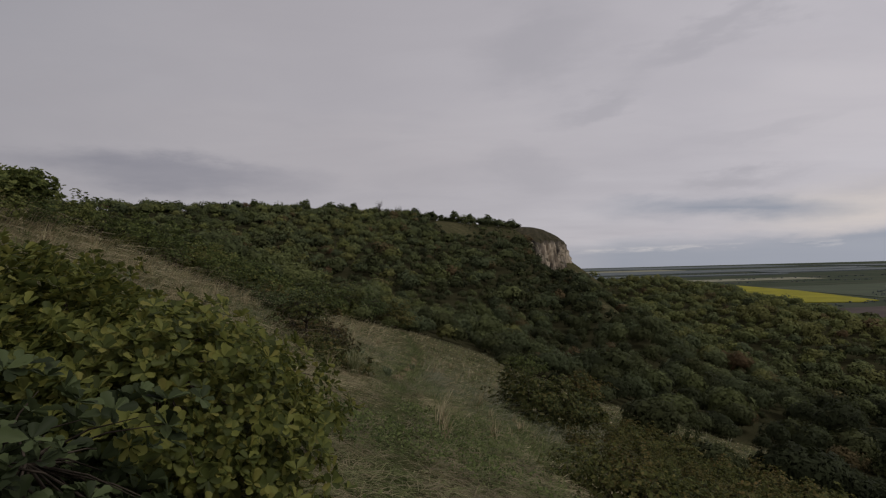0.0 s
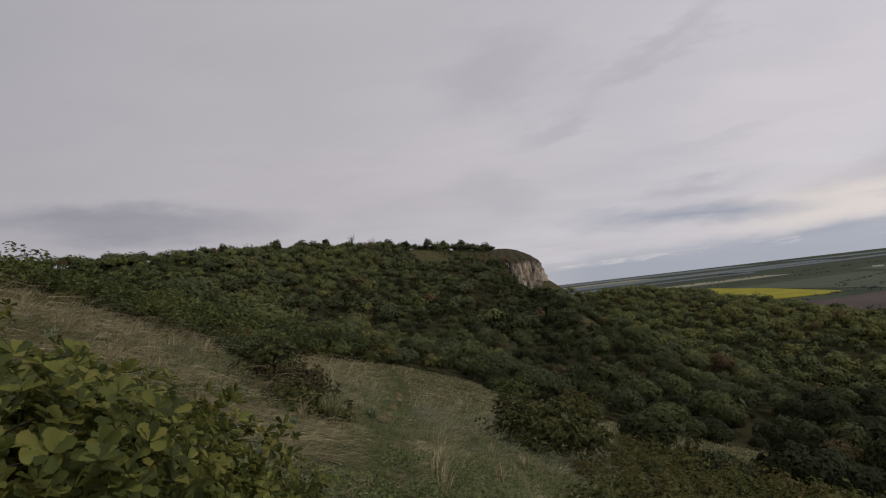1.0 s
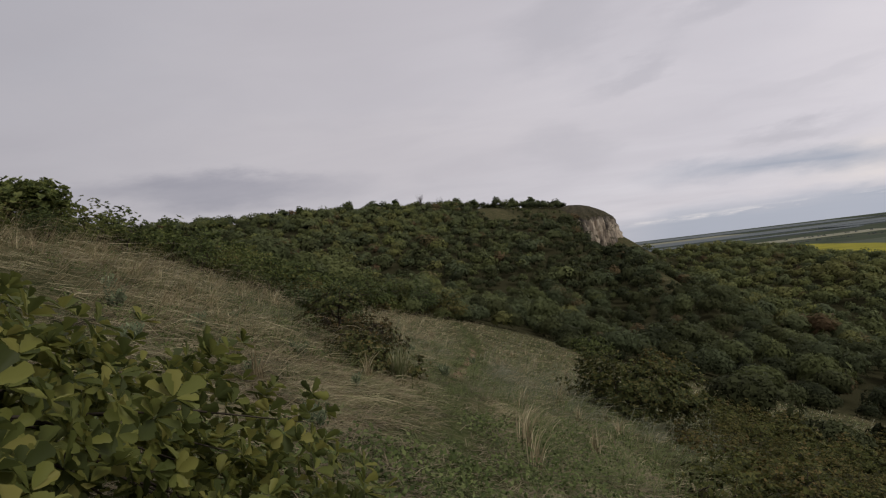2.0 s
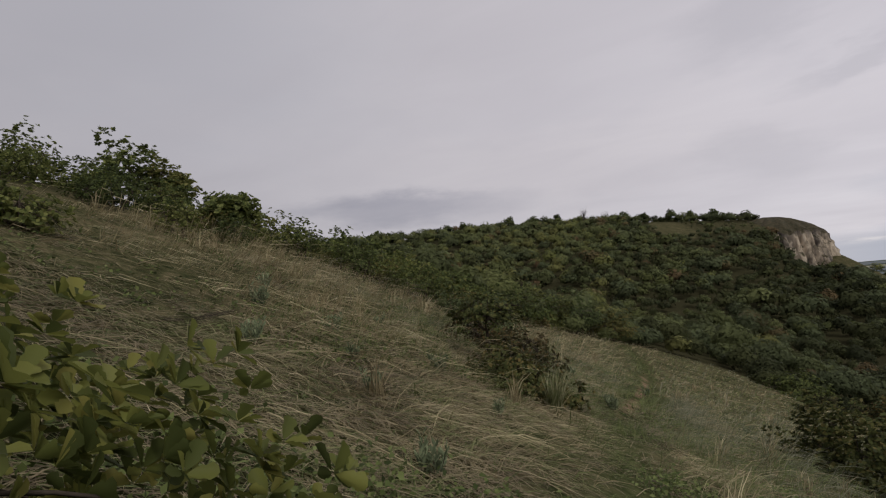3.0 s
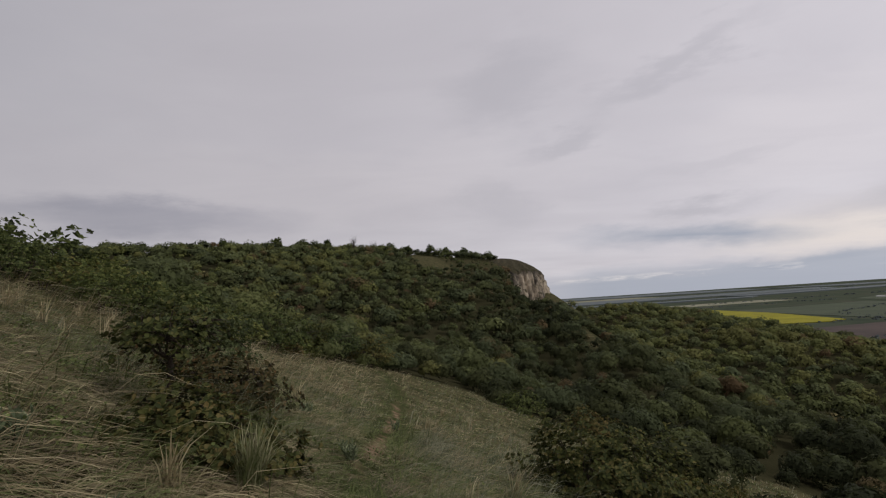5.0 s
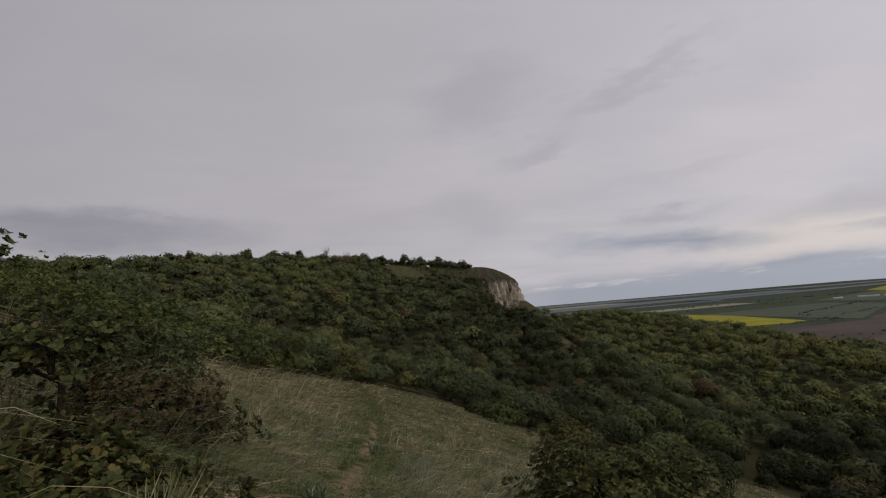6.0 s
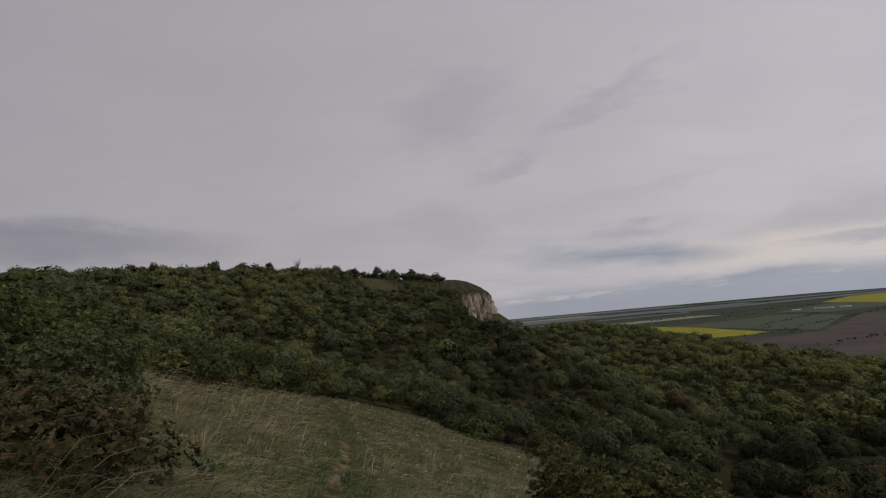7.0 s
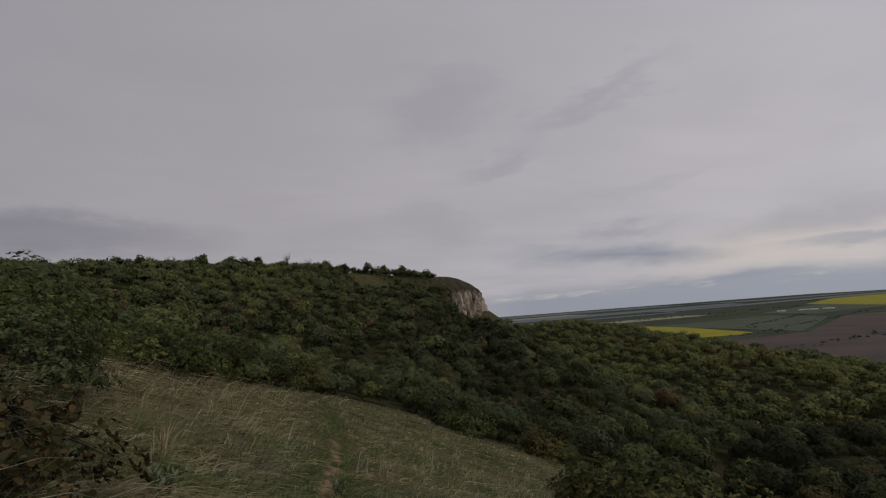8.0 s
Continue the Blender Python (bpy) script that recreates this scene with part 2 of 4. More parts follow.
def rock_material():
    m, t, b, out = material("limestone", 0.9)
    p = position(t)
    tall = t.nodes.new("ShaderNodeMapping")
    tall.inputs["Scale"].default_value = (1, 1, 0.28)
    link(t, p, tall.inputs[0])
    streak = noise_tex(t, tall.outputs[0], 0.20, 7.0, 0.65, 0.8)
    blotch = noise_tex(t, tall.outputs[0], 0.09, 4.0)
    stone = ramp(t, streak, [(0.36, (0.07, 0.062, 0.054)), (0.44, (0.24, 0.20, 0.15)), (0.54, (0.42, 0.35, 0.26)), (0.70, (0.52, 0.45, 0.35))])
    stone = blend(t, calc(t, "MULTIPLY", calc(t, "SUBTRACT", blotch, 0.50), 5.0, clamp=True), stone, (0.11, 0.10, 0.09))
    sep = t.nodes.new("ShaderNodeSeparateXYZ")
    link(t, t.nodes.new("ShaderNodeNewGeometry").outputs["Normal"], sep.inputs[0])
    flat = calc(t, "MULTIPLY", calc(t, "SUBTRACT", sep.outputs[2], 0.34), 4.0, clamp=True)
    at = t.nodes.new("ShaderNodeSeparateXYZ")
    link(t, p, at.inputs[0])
    # darker with height: lichen and the overhang's shade, both put into the colour
    lichen_shade = calc(t, "MULTIPLY", calc(t, "SUBTRACT", calc(t, "ADD", calc(t, "MULTIPLY", at.outputs[2], 0.11), blotch), 2.0), 2.2, clamp=True)
    stone = blend(t, calc(t, "MULTIPLY", lichen_shade, 0.85), stone, (0.060, 0.052, 0.044))
    turf = ramp(t, noise_tex(t, p, 0.5, 5.0), [(0.35, (0.030, 0.030, 0.016)), (0.65, (0.068, 0.056, 0.034))])
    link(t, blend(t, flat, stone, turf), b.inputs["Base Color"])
    bump(t, b, streak, 0.8, 1.2)
    return m


def field_material(name, a, c, scale):
    m, t, b, out = material(name, 0.9)
    p = position(t)
    v = calc(t, "ADD", calc(t, "MULTIPLY", noise_tex(t, p, scale, 5.0), 0.7), calc(t, "MULTIPLY", noise_tex(t, p, scale * 9, 3.0), 0.3))
    link(t, ramp(t, v, [(0.35, a), (0.65, c)]), b.inputs["Base Color"])
    return m


def bark_material():
    m, t, b, out = material("bark", 0.9)
    v = noise_tex(t, position(t), 25.0, 5.0)
    link(t, ramp(t, v, [(0.3, (0.030, 0.024, 0.018)), (0.7, (0.085, 0.068, 0.052))]), b.inputs["Base Color"])
    bump(t, b, v, 0.5, 0.01)
    return m


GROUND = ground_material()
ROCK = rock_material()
BARK = bark_material()
OAK = leaf_material("oak_leaves", [(0.12, (0.078, 0.106, 0.035)), (0.40, (0.130, 0.153, 0.046)), (0.66, (0.178, 0.190, 0.058)), (0.85, (0.200, 0.182, 0.064)), (0.98, (0.172, 0.120, 0.056))], through_light=0.42, soft=0.5, vary=0.6)
SMOKE = leaf_material("smoke_bush_leaves", [(0.15, (0.050, 0.066, 0.022)), (0.52, (0.080, 0.088, 0.027)), (0.74, (0.116, 0.090, 0.033)), (0.94, (0.165, 0.068, 0.036))])
RUST = leaf_material("reddish_smoke_bush_leaves", [(0.12, (0.042, 0.048, 0.016)), (0.42, (0.066, 0.058, 0.022)), (0.66, (0.098, 0.060, 0.027)), (0.92, (0.122, 0.054, 0.030))])
SCRUBLEAF = leaf_material("low_scrub_leaves", [(0.15, (0.056, 0.068, 0.020)), (0.5, (0.092, 0.098, 0.028)), (0.75, (0.120, 0.098, 0.033)), (0.95, (0.130, 0.074, 0.034))])
NEAROAK = leaf_material("near_oak_leaves", [(0.12, (0.054, 0.072, 0.026)), (0.45, (0.100, 0.119, 0.033)), (0.70, (0.156, 0.164, 0.041)), (0.95, (0.186, 0.152, 0.044))], through_light=0.42, rough=0.45, soft=0.25)
THORN = leaf_material("hawthorn_leaves", [(0.2, (0.054, 0.074, 0.027)), (0.6, (0.090, 0.112, 0.036)), (0.9, (0.128, 0.142, 0.045))], through_light=0.40)
# grey green, darkened so the near bush's shaded side sits in the colour
DIMOAK = leaf_material("dim_grey_green_oak_leaves", [(0.12, (0.040, 0.054, 0.024)), (0.5, (0.072, 0.092, 0.038)), (0.95, (0.110, 0.128, 0.052))], through_light=0.30, rough=0.5, soft=0.2)
WOOD_HUES = [(0.0, (0.030, 0.036, 0.016)), (0.2, (0.054, 0.060, 0.023)), (0.38, (0.070, 0.085, 0.041)), (0.52, (0.092, 0.104, 0.036)), (0.66, (0.106, 0.122, 0.055)), (0.80, (0.135, 0.146, 0.046)), (0.90, (0.116, 0.097, 0.044)), (1.0, (0.104, 0.069, 0.036))]
WOODS = leaf_material("woodland_leaves", WOOD_HUES, True, 0.18, 0.8, 0.5, 0.85, 0.4)
NEARWOODS = leaf_material("near_woodland_leaves", WOOD_HUES, True, 0.22, 0.75, 0.8, 0.70, 0.5, 4.5)
# blue grey: the distance haze is put into these leaf colours
HAZEWOODS = leaf_material("hazy_distant_woods", [(0.0, (0.10, 0.118, 0.120)), (0.5, (0.125, 0.14, 0.13))], True, 0.1, 0.9, 0.05)
STRAW = grass_material("dry_feather_grass", [(0.2, (0.150, 0.118, 0.066)), (0.40, (0.270, 0.222, 0.128)), (0.60, (0.39, 0.330, 0.195)), (0.74, (0.58, 0.505, 0.315)), (0.85, (0.27, 0.258, 0.125))])
THATCH = grass_material("matted_dead_grass", [(0.2, (0.100, 0.080, 0.052)), (0.45, (0.195, 0.160, 0.100)), (0.65, (0.295, 0.245, 0.152)), (0.80, (0.180, 0.176, 0.084))])
GREEN = grass_material("green_grass", [(0.2, (0.060, 0.080, 0.028)), (0.5, (0.118, 0.143, 0.050)), (0.8, (0.205, 0.215, 0.095))])
PALEGRASS = grass_material("pale_silver_grass", [(0.2, (0.072, 0.084, 0.045)), (0.5, (0.146, 0.154, 0.094)), (0.8, (0.30, 0.29, 0.20))])
SILVER = grass_material("silver_grass", [(0.2, (0.10, 0.125, 0.045)), (0.5, (0.17, 0.19, 0.085)), (0.8, (0.34, 0.32, 0.19))])
HERB = leaf_material("herb_leaves", [(0.2, (0.055, 0.078, 0.024)), (0.5, (0.088, 0.115, 0.034)), (0.8, (0.130, 0.150, 0.055))], through_light=0.25, soft=0.5)
RAPE = field_material("flowering_rapeseed", (0.165, 0.155, 0.012), (0.27, 0.245, 0.020), 0.02)
PLOUGH = field_material("ploughed_soil", (0.050, 0.040, 0.036), (0.086, 0.066, 0.057), 0.015)
CROP = field_material("young_crop", (0.048, 0.060, 0.038), (0.068, 0.082, 0.048), 0.02)
PALE = field_material("pale_stubble", (0.16, 0.16, 0.11), (0.24, 0.23, 0.16), 0.02)
# canopy colour lifted towards haze to stand far off
HAZEWOOD = field_material("hazy_wood_canopy", (0.092, 0.108, 0.114), (0.120, 0.136, 0.134), 0.008)
WALL = field_material("whitewashed_wall", (0.55, 0.55, 0.53), (0.72, 0.72, 0.70), 0.3)


# ---------- the lie of the land ----------
def ease(a, b, v):
    s = np.clip((v - a) / (b - a), 0, 1)
    return s * s * (3 - 2 * s)


def soft_max(a, b, k):
    h = np.clip(0.5 + 0.5 * (a - b) / k, 0, 1)
    return b + (a - b) * h + k * h * (1 - h)


def spur(x, y):
    """The near hillside that the trail crosses."""
    xe = np.where(x < -11, -11 - 9 * (1 - np.exp(np.minimum(x + 11, 0) / 9)), x)
    ye = np.clip(y, -40, 183)
    xc = np.minimum(xe, 80)
    return -1.5 - 0.467 * xe - 0.172 * ye + 0.0018 * xc * ye + 0.00047 * ye * ye + 0.0005 * xc * xc


def mesa(x, y):
    """The wooded table hill across the hollow."""
    slope = -12.5 + 0.18 * (y - 150) - 0.15 * (x - 5)
    cap = 45.5 - 10 * ease(-70, 90, x) - 17 * ease(70, 250, -x) - 12 * ease(230, 480, -x)
    return -soft_max(-slope, -cap, 5)


def shoulder(x, y):
    """The low wooded shelf under the cliff."""
    return -24.5 + 0.065 * (np.minimum(y, 460) - 160) - 0.09 * (x - 58) - 0.04 * np.maximum(0, x - 120)


PLAIN = -78.0
NOTCH = 8.5


def land(x, y):
    x, y = np.asarray(x, float), np.asarray(y, float)
    az = np.degrees(np.arctan2(x, np.maximum(y, 1)))
    w = ease(8.9, 13.2, az)
    # a saddle in the shelf just past the cliff
    dip = NOTCH * np.exp(-((az - 18.5) / 3.0) ** 2) * ease(240, 340, y)
    far = mesa(x, y) * (1 - w) + (shoulder(x, y) - dip) * w
    # a low rib runs from the cliff's foot towards the hollow
    u = (x - 58) * 0.983 - (y - 160) * 0.183
    rib = 5.5 * np.exp(-(u / np.where(u < 0, 15, 8)) ** 2) - 9.5 * ease(1, 22, u) * (1 - ease(40, 105, u))
    rib = rib * ease(82, 118, y) * (1 - ease(340, 400, y)) * (1 - ease(70, 110, u))
    h = soft_max(spur(x, y), far + rib, 5)
    # scree and grass banked against the cliff's foot
    off = (np.hypot((x - 75) / 41.5, (y - 441) / 44) - 1) * 46
    h = h + 14.0 * np.clip(1 - np.maximum(off, 0) / 38, 0, 1) * ease(88, 112, x) * ease(-30, 0, off)
    edge = ease(215, 420, x) + ease(455, 640, y) * ease(60, 140, x)
    edge = np.clip(edge + ease(620, 1000, np.hypot(x, y)), 0, 1)
    return h * (1 - edge) + PLAIN * edge


MEADOW = [(-7.2, -8), (-7.1, 4), (-7.4, 6.6), (-8.8, 9.3), (-11.4, 15.2), (-9.8, 16.6), (-8.4, 18.4), (-6.3, 20.6), (-6.4, 24), (-7.4, 27.3), (-6.7, 33), (-6.8, 45), (-5.4, 53), (-3.3, 65), (0, 68), (4.1, 64.8),
          (7.5, 56), (16, 50), (34, 54), (36, 48), (20.5, 39.5), (11, 34.5), (6.3, 29), (5.5, 22), (4.6, 18), (2.2, 13), (1.9, 8), (1.8, 0), (2, -8)]


def meadow_depth(x, y):
    """Metres inside the meadow's edge; negative outside."""
    x, y = np.asarray(x, float), np.asarray(y, float)
    best = np.full(x.shape, 1e9)
    inside = np.zeros(x.shape, bool)
    for (ax, ay), (bx, by) in zip(MEADOW, MEADOW[1:] + MEADOW[:1]):
        ex, ey = bx - ax, by - ay
        s = np.clip(((x - ax) * ex + (y - ay) * ey) / (ex * ex + ey * ey), 0, 1)
        best = np.minimum(best, np.hypot(x - ax - s * ex, y - ay - s * ey))
        cross = (ay > y) != (by > y)
        with np.errstate(divide="ignore", invalid="ignore"):
            inside ^= cross & (x < (bx - ax) * (y - ay) / (by - ay if by != ay else 1e-9) + ax)
    return np.where(inside, best, -best)


def trail_x(y):
    """The trodden line: straight at first, then bending uphill."""
    return 0.05 - 0.12 * np.clip(y, -10, 12) - 0.013 * np.maximum(0, y - 18) - 0.0022 * np.maximum(0, y - 18) ** 2


def wobble(x, y, scale, seed=0):
    """Cheap smooth noise, about -1 to 1."""
    r = np.random.RandomState(seed)
    out = 0
    for i in range(5):
        a, p, f = r.uniform(0, 6.28), r.uniform(0, 6.28), r.uniform(0.6, 1.9) / scale
        out = out + np.sin((x * math.cos(a) + y * math.sin(a)) * f * 2 + p)
    return out / 2.6


def clearing(x, y):
    """Open grass among the woods on the far slopes: 1 inside."""
    a = ((x - 8 - 0.10 * (385 - y)) / 13) ** 2 + ((y - 380) / 62) ** 2
    u, v = (x - 60) * 0.183 + (y - 165) * 0.983, (x - 60) * 0.983 - (y - 165) * 0.183
    b = (u / 36) ** 2 + (v / 4.6) ** 2
    c = ((x - 45) / 9) ** 2 + ((y - 330) / 14) ** 2
    return (np.minimum(np.minimum(a, b), c) < 1).astype(float)


def thin_woods(x, y):
    """Grassy upper slope beside the cliff with only scattered bushes: 1 inside."""
    a = ((x - 42) / 48) ** 2 + ((y - 392) / 42) ** 2
    off = (np.hypot((x - 75) / 41.5, (y - 441) / 44) - 1) * 46
    return np.maximum((a < 1) * 0.55, (off < 30) * (x > 100) * 1.0)


def mesh_object(name, verts, faces, mat, parent=None, smooth=True):
    """faces: an array of quads or triangles, or a list of polygons."""
    me = bpy.data.meshes.new(name)
    if isinstance(faces, np.ndarray):
        n, k = faces.shape
        me.vertices.add(len(verts))
        me.vertices.foreach_set("co", np.asarray(verts, np.float32).ravel())
        me.loops.add(n * k)
        me.loops.foreach_set("vertex_index", faces.astype(np.int32).ravel())
        me.polygons.add(n)
        me.polygons.foreach_set("loop_start", np.arange(0, n * k, k, dtype=np.int32))
        me.update(calc_edges=True)
    else:
        me.from_pydata([tuple(v) for v in verts], [], [tuple(f) for f in faces])
        me.update()
    if smooth:
        me.polygons.foreach_set("use_smooth", np.ones(len(me.polygons), bool))
    me.materials.append(mat)
    ob = new(name, me)
    if parent is not None:
        ob.parent = parent
    return ob


def add_values(ob, name, values):
    a = ob.data.attributes.new(name, "FLOAT", "POINT")
    a.data.foreach_set("value", np.asarray(values, np.float32))


def add_sprays(ob, vectors):
    a = ob.data.attributes.new("spray", "FLOAT_VECTOR", "POINT")
    a.data.foreach_set("vector", np.asarray(vectors, np.float32).ravel())


def build_ground():
    n = 280
    u = np.linspace(-1, 1, n)
    k = 7.35
    xs = -1.0 + 6.0 * np.sinh(u * k)
    ys = 9.0 + 6.0 * np.sinh(u * k)
    X, Y = np.meshgrid(xs, ys)
    Z = land(X, Y)
    near = np.exp(-((X + 1) ** 2 + (Y - 12) ** 2) / 900)
    d = np.abs(X - trail_x(Y))
    Z = Z + near * (0.03 * wobble(X, Y, 0.5, 5) + 0.05 * wobble(X, Y, 1.3, 3) + 0.06 * wobble(X, Y, 4.0, 4)) - 0.07 * np.exp(-(d / 0.35) ** 2) * near
    i = np.arange(n * n).reshape(n, n)
    quads = np.stack([i[:-1, :-1], i[:-1, 1:], i[1:, 1:], i[1:, :-1]], -1).reshape(-1, 4)
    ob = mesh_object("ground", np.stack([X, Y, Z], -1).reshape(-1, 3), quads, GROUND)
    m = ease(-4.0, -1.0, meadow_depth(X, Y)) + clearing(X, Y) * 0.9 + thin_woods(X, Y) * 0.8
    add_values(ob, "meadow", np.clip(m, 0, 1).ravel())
    add_values(ob, "trail", (np.exp(-(d / 0.4) ** 2) * (Y > -6) * (Y < 62)).ravel())
    add_values(ob, "plain", ease(PLAIN + 30, PLAIN + 5, Z).ravel())
    tagged(ob, "sloping hillside of turf, bare trail and wood floor", "ground", kind="structure")


build_ground()


# ---------- the limestone cliff ----------
def build_cliff():
    prof = [(0.0, 32.5), (0.23, 31.0), (0.42, 28.5), (0.57, 25.3), (0.70, 22.0), (0.82, 18.0), (0.865, 14.0), (0.91, 8.5), (0.95, 3.0), (1.0, -3.0), (1.05, -12.0), (1.12, -24.0)]
    pr, pz = np.array(prof).T
    levels = np.concatenate([np.linspace(0, 3.4, 14), np.linspace(3.6, 11, 46)])
    rho = np.interp(levels, np.arange(len(prof)), pr)
    zz = np.interp(levels, np.arange(len(prof)), pz)
    m = 420
    th = np.linspace(0, 2 * np.pi, m, endpoint=False)
    T, R = np.meshgrid(th, rho)
    Zb = np.repeat(zz[:, None], m, 1)
    flute = 0.026 * np.tanh(3 * np.sin(T * 47 + 2.5 * np.sin(T * 7))) + 0.006 * np.sin(T * 97 + 3 * np.sin(T * 11)) + 0.03 * np.sin(T * 13 + 1)
    steep = ease(0.72, 0.87, R)
    ledge = 0.006 * np.sin(Zb * 0.9 + 2.5 * np.sin(T * 9)) * steep
    R2 = R * (1 + flute * steep) + ledge
    X = 75 + 41.5 * R2 * np.cos(T)
    Y = 441 + 44 * R2 * np.sin(T)
    rough = np.array([[noise.fractal(Vector((a * 0.22, b * 0.22, c * 0.09)), 0.7, 2.2, 5) for a, b, c in zip(ra, rb, rc)] for ra, rb, rc in zip(X, Y, Zb)])
    X, Y = X + 1.7 * rough * steep * np.cos(T), Y + 1.7 * rough * steep * np.sin(T)
    Zb = Zb + 1.2 * np.sin(T * 17 + R * 9) * (1 - steep) * R + 0.8 * np.sin(T * 23) * steep
    i = np.arange(len(levels) * m).reshape(len(levels), m)
    j = np.roll(i, -1, 1)
    quads = np.stack([i[:-1], i[1:], j[1:], j[:-1]], -1).reshape(-1, 4)
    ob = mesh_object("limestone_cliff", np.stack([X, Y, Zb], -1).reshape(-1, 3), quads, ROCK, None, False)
    tagged(ob, "pale weathered limestone cliff with a dark turf top", "cliff")


build_cliff()


def outcrop(x, y, wide, high, seed):
    """A small bare rib of rock in the turf."""
    bm = bmesh.new()
    bmesh.ops.create_icosphere(bm, subdivisions=4, radius=1)
    for v in bm.verts:
        n = 1 + 0.35 * noise.fractal(v.co * 1.6 + Vector((seed, 0, 0)), 0.9, 2.0, 4)
        v.co = Vector((v.co.x * wide * n, v.co.y * wide * 0.5 * n, v.co.z * high * n))
    me = bpy.data.meshes.new("rock_outcrop")
    bm.to_mesh(me)
    bm.free()
    me.materials.append(ROCK)
    ob = new("rock_outcrop", me)
    ob.location = (x, y, float(land(x, y)) + high * 0.25)
    tagged(ob, "small pale rock outcrop in turf beside the cliff", "rock", "rock outcrops")


for x, y, wide, high, seed in ((78, 392, 4.5, 3.2, 3), (72, 396, 3.0, 2.6, 9), (84, 388, 2.6, 3.4, 15)):
    outcrop(x, y, wide, high, seed)


# ---------- plants ----------
def frames_for(normals, rng):
    """Two axes at right angles to each normal, turned at random."""
    n = normals / np.linalg.norm(normals, axis=1, keepdims=True)
    a = rng.normal(size=n.shape)
    u = np.cross(n, a)
    u /= np.linalg.norm(u, axis=1, keepdims=True) + 1e-9
    return n, u, np.cross(n, u)


LOBED = [(0, 0, 0), (0.15, 0.22, 0.04), (0.25, 0.46, 0.08), (0.21, 0.56, 0.06), (0.31, 0.76, 0.09), (0.18, 0.94, 0.03), (0, 1.0, -0.06)]
OVAL = [(0, 0, 0), (0.26, 0.30, 0.07), (0.36, 0.62, 0.09), (0.20, 0.90, 0.03), (0, 1.0, -0.05)]


def leaf_mesh(at, normals, size, rng, outline=None, along=None):
    """Leaves on points, pointing along the given ways. With an outline: two halves folded along the midrib, else one bent diamond."""
    n, u, v = frames_for(normals, rng)
    c = len(at)
    s = (size * rng.uniform(0.65, 1.25, c))[:, None]
    if along is not None:
        v = along / np.linalg.norm(along, axis=1, keepdims=True)
        u = np.cross(v, n)
        u /= np.linalg.norm(u, axis=1, keepdims=True) + 1e-9
        n = np.cross(u, v)
        at = at + v * s * (0.55 if outline is None else 0.08)
    if outline is None:
        p0, p1 = at - v * s * 0.5, at + v * s * 0.5
        l, r = at + u * s * 0.36 + n * s * 0.1, at - u * s * 0.36 + n * s * 0.1
        verts = np.stack([p0, l, p1, r], 1).reshape(-1, 3)
        return verts, np.arange(c * 4).reshape(c, 4)
    k = len(outline)
    half = np.array(outline)
    left = half[1:-1] * [-1, 1, 1]
    pts = np.vstack([half, left])
    verts = (at[:, None, :] + s[:, None] * (pts[None, :, 0:1] * u[:, None] + pts[None, :, 1:2] * v[:, None] + pts[None, :, 2:3] * n[:, None])).reshape(-1, 3)
    m = len(pts)
    right = list(range(k))
    other = [0] + list(range(k, m)) + [k - 1]
    faces = np.array([right, other[::-1]])
    allf = (np.arange(c)[:, None, None] * m + faces[None]).reshape(-1, k)
    return verts, allf


def stick(a, b, ra, rb, verts, faces, sides=5):
    a, b = np.asarray(a, float), np.asarray(b, float)
    d = (b - a) / (np.linalg.norm(b - a) + 1e-9)
    u = np.cross(d, [0.3, 0.9, 0.1] if abs(d[2]) > 0.9 else [0, 0, 1])
    u /= np.linalg.norm(u)
    v = np.cross(d, u)
    base = len(verts)
    for p, r in ((a, ra), (b, rb)):
        for i in range(sides):
            t = 2 * math.pi * i / sides
            verts.append(p + r * (math.cos(t) * u + math.sin(t) * v))
    for i in range(sides):
        j = (i + 1) % sides
        faces.append((base + i, base + j, base + sides + j, base + sides + i))


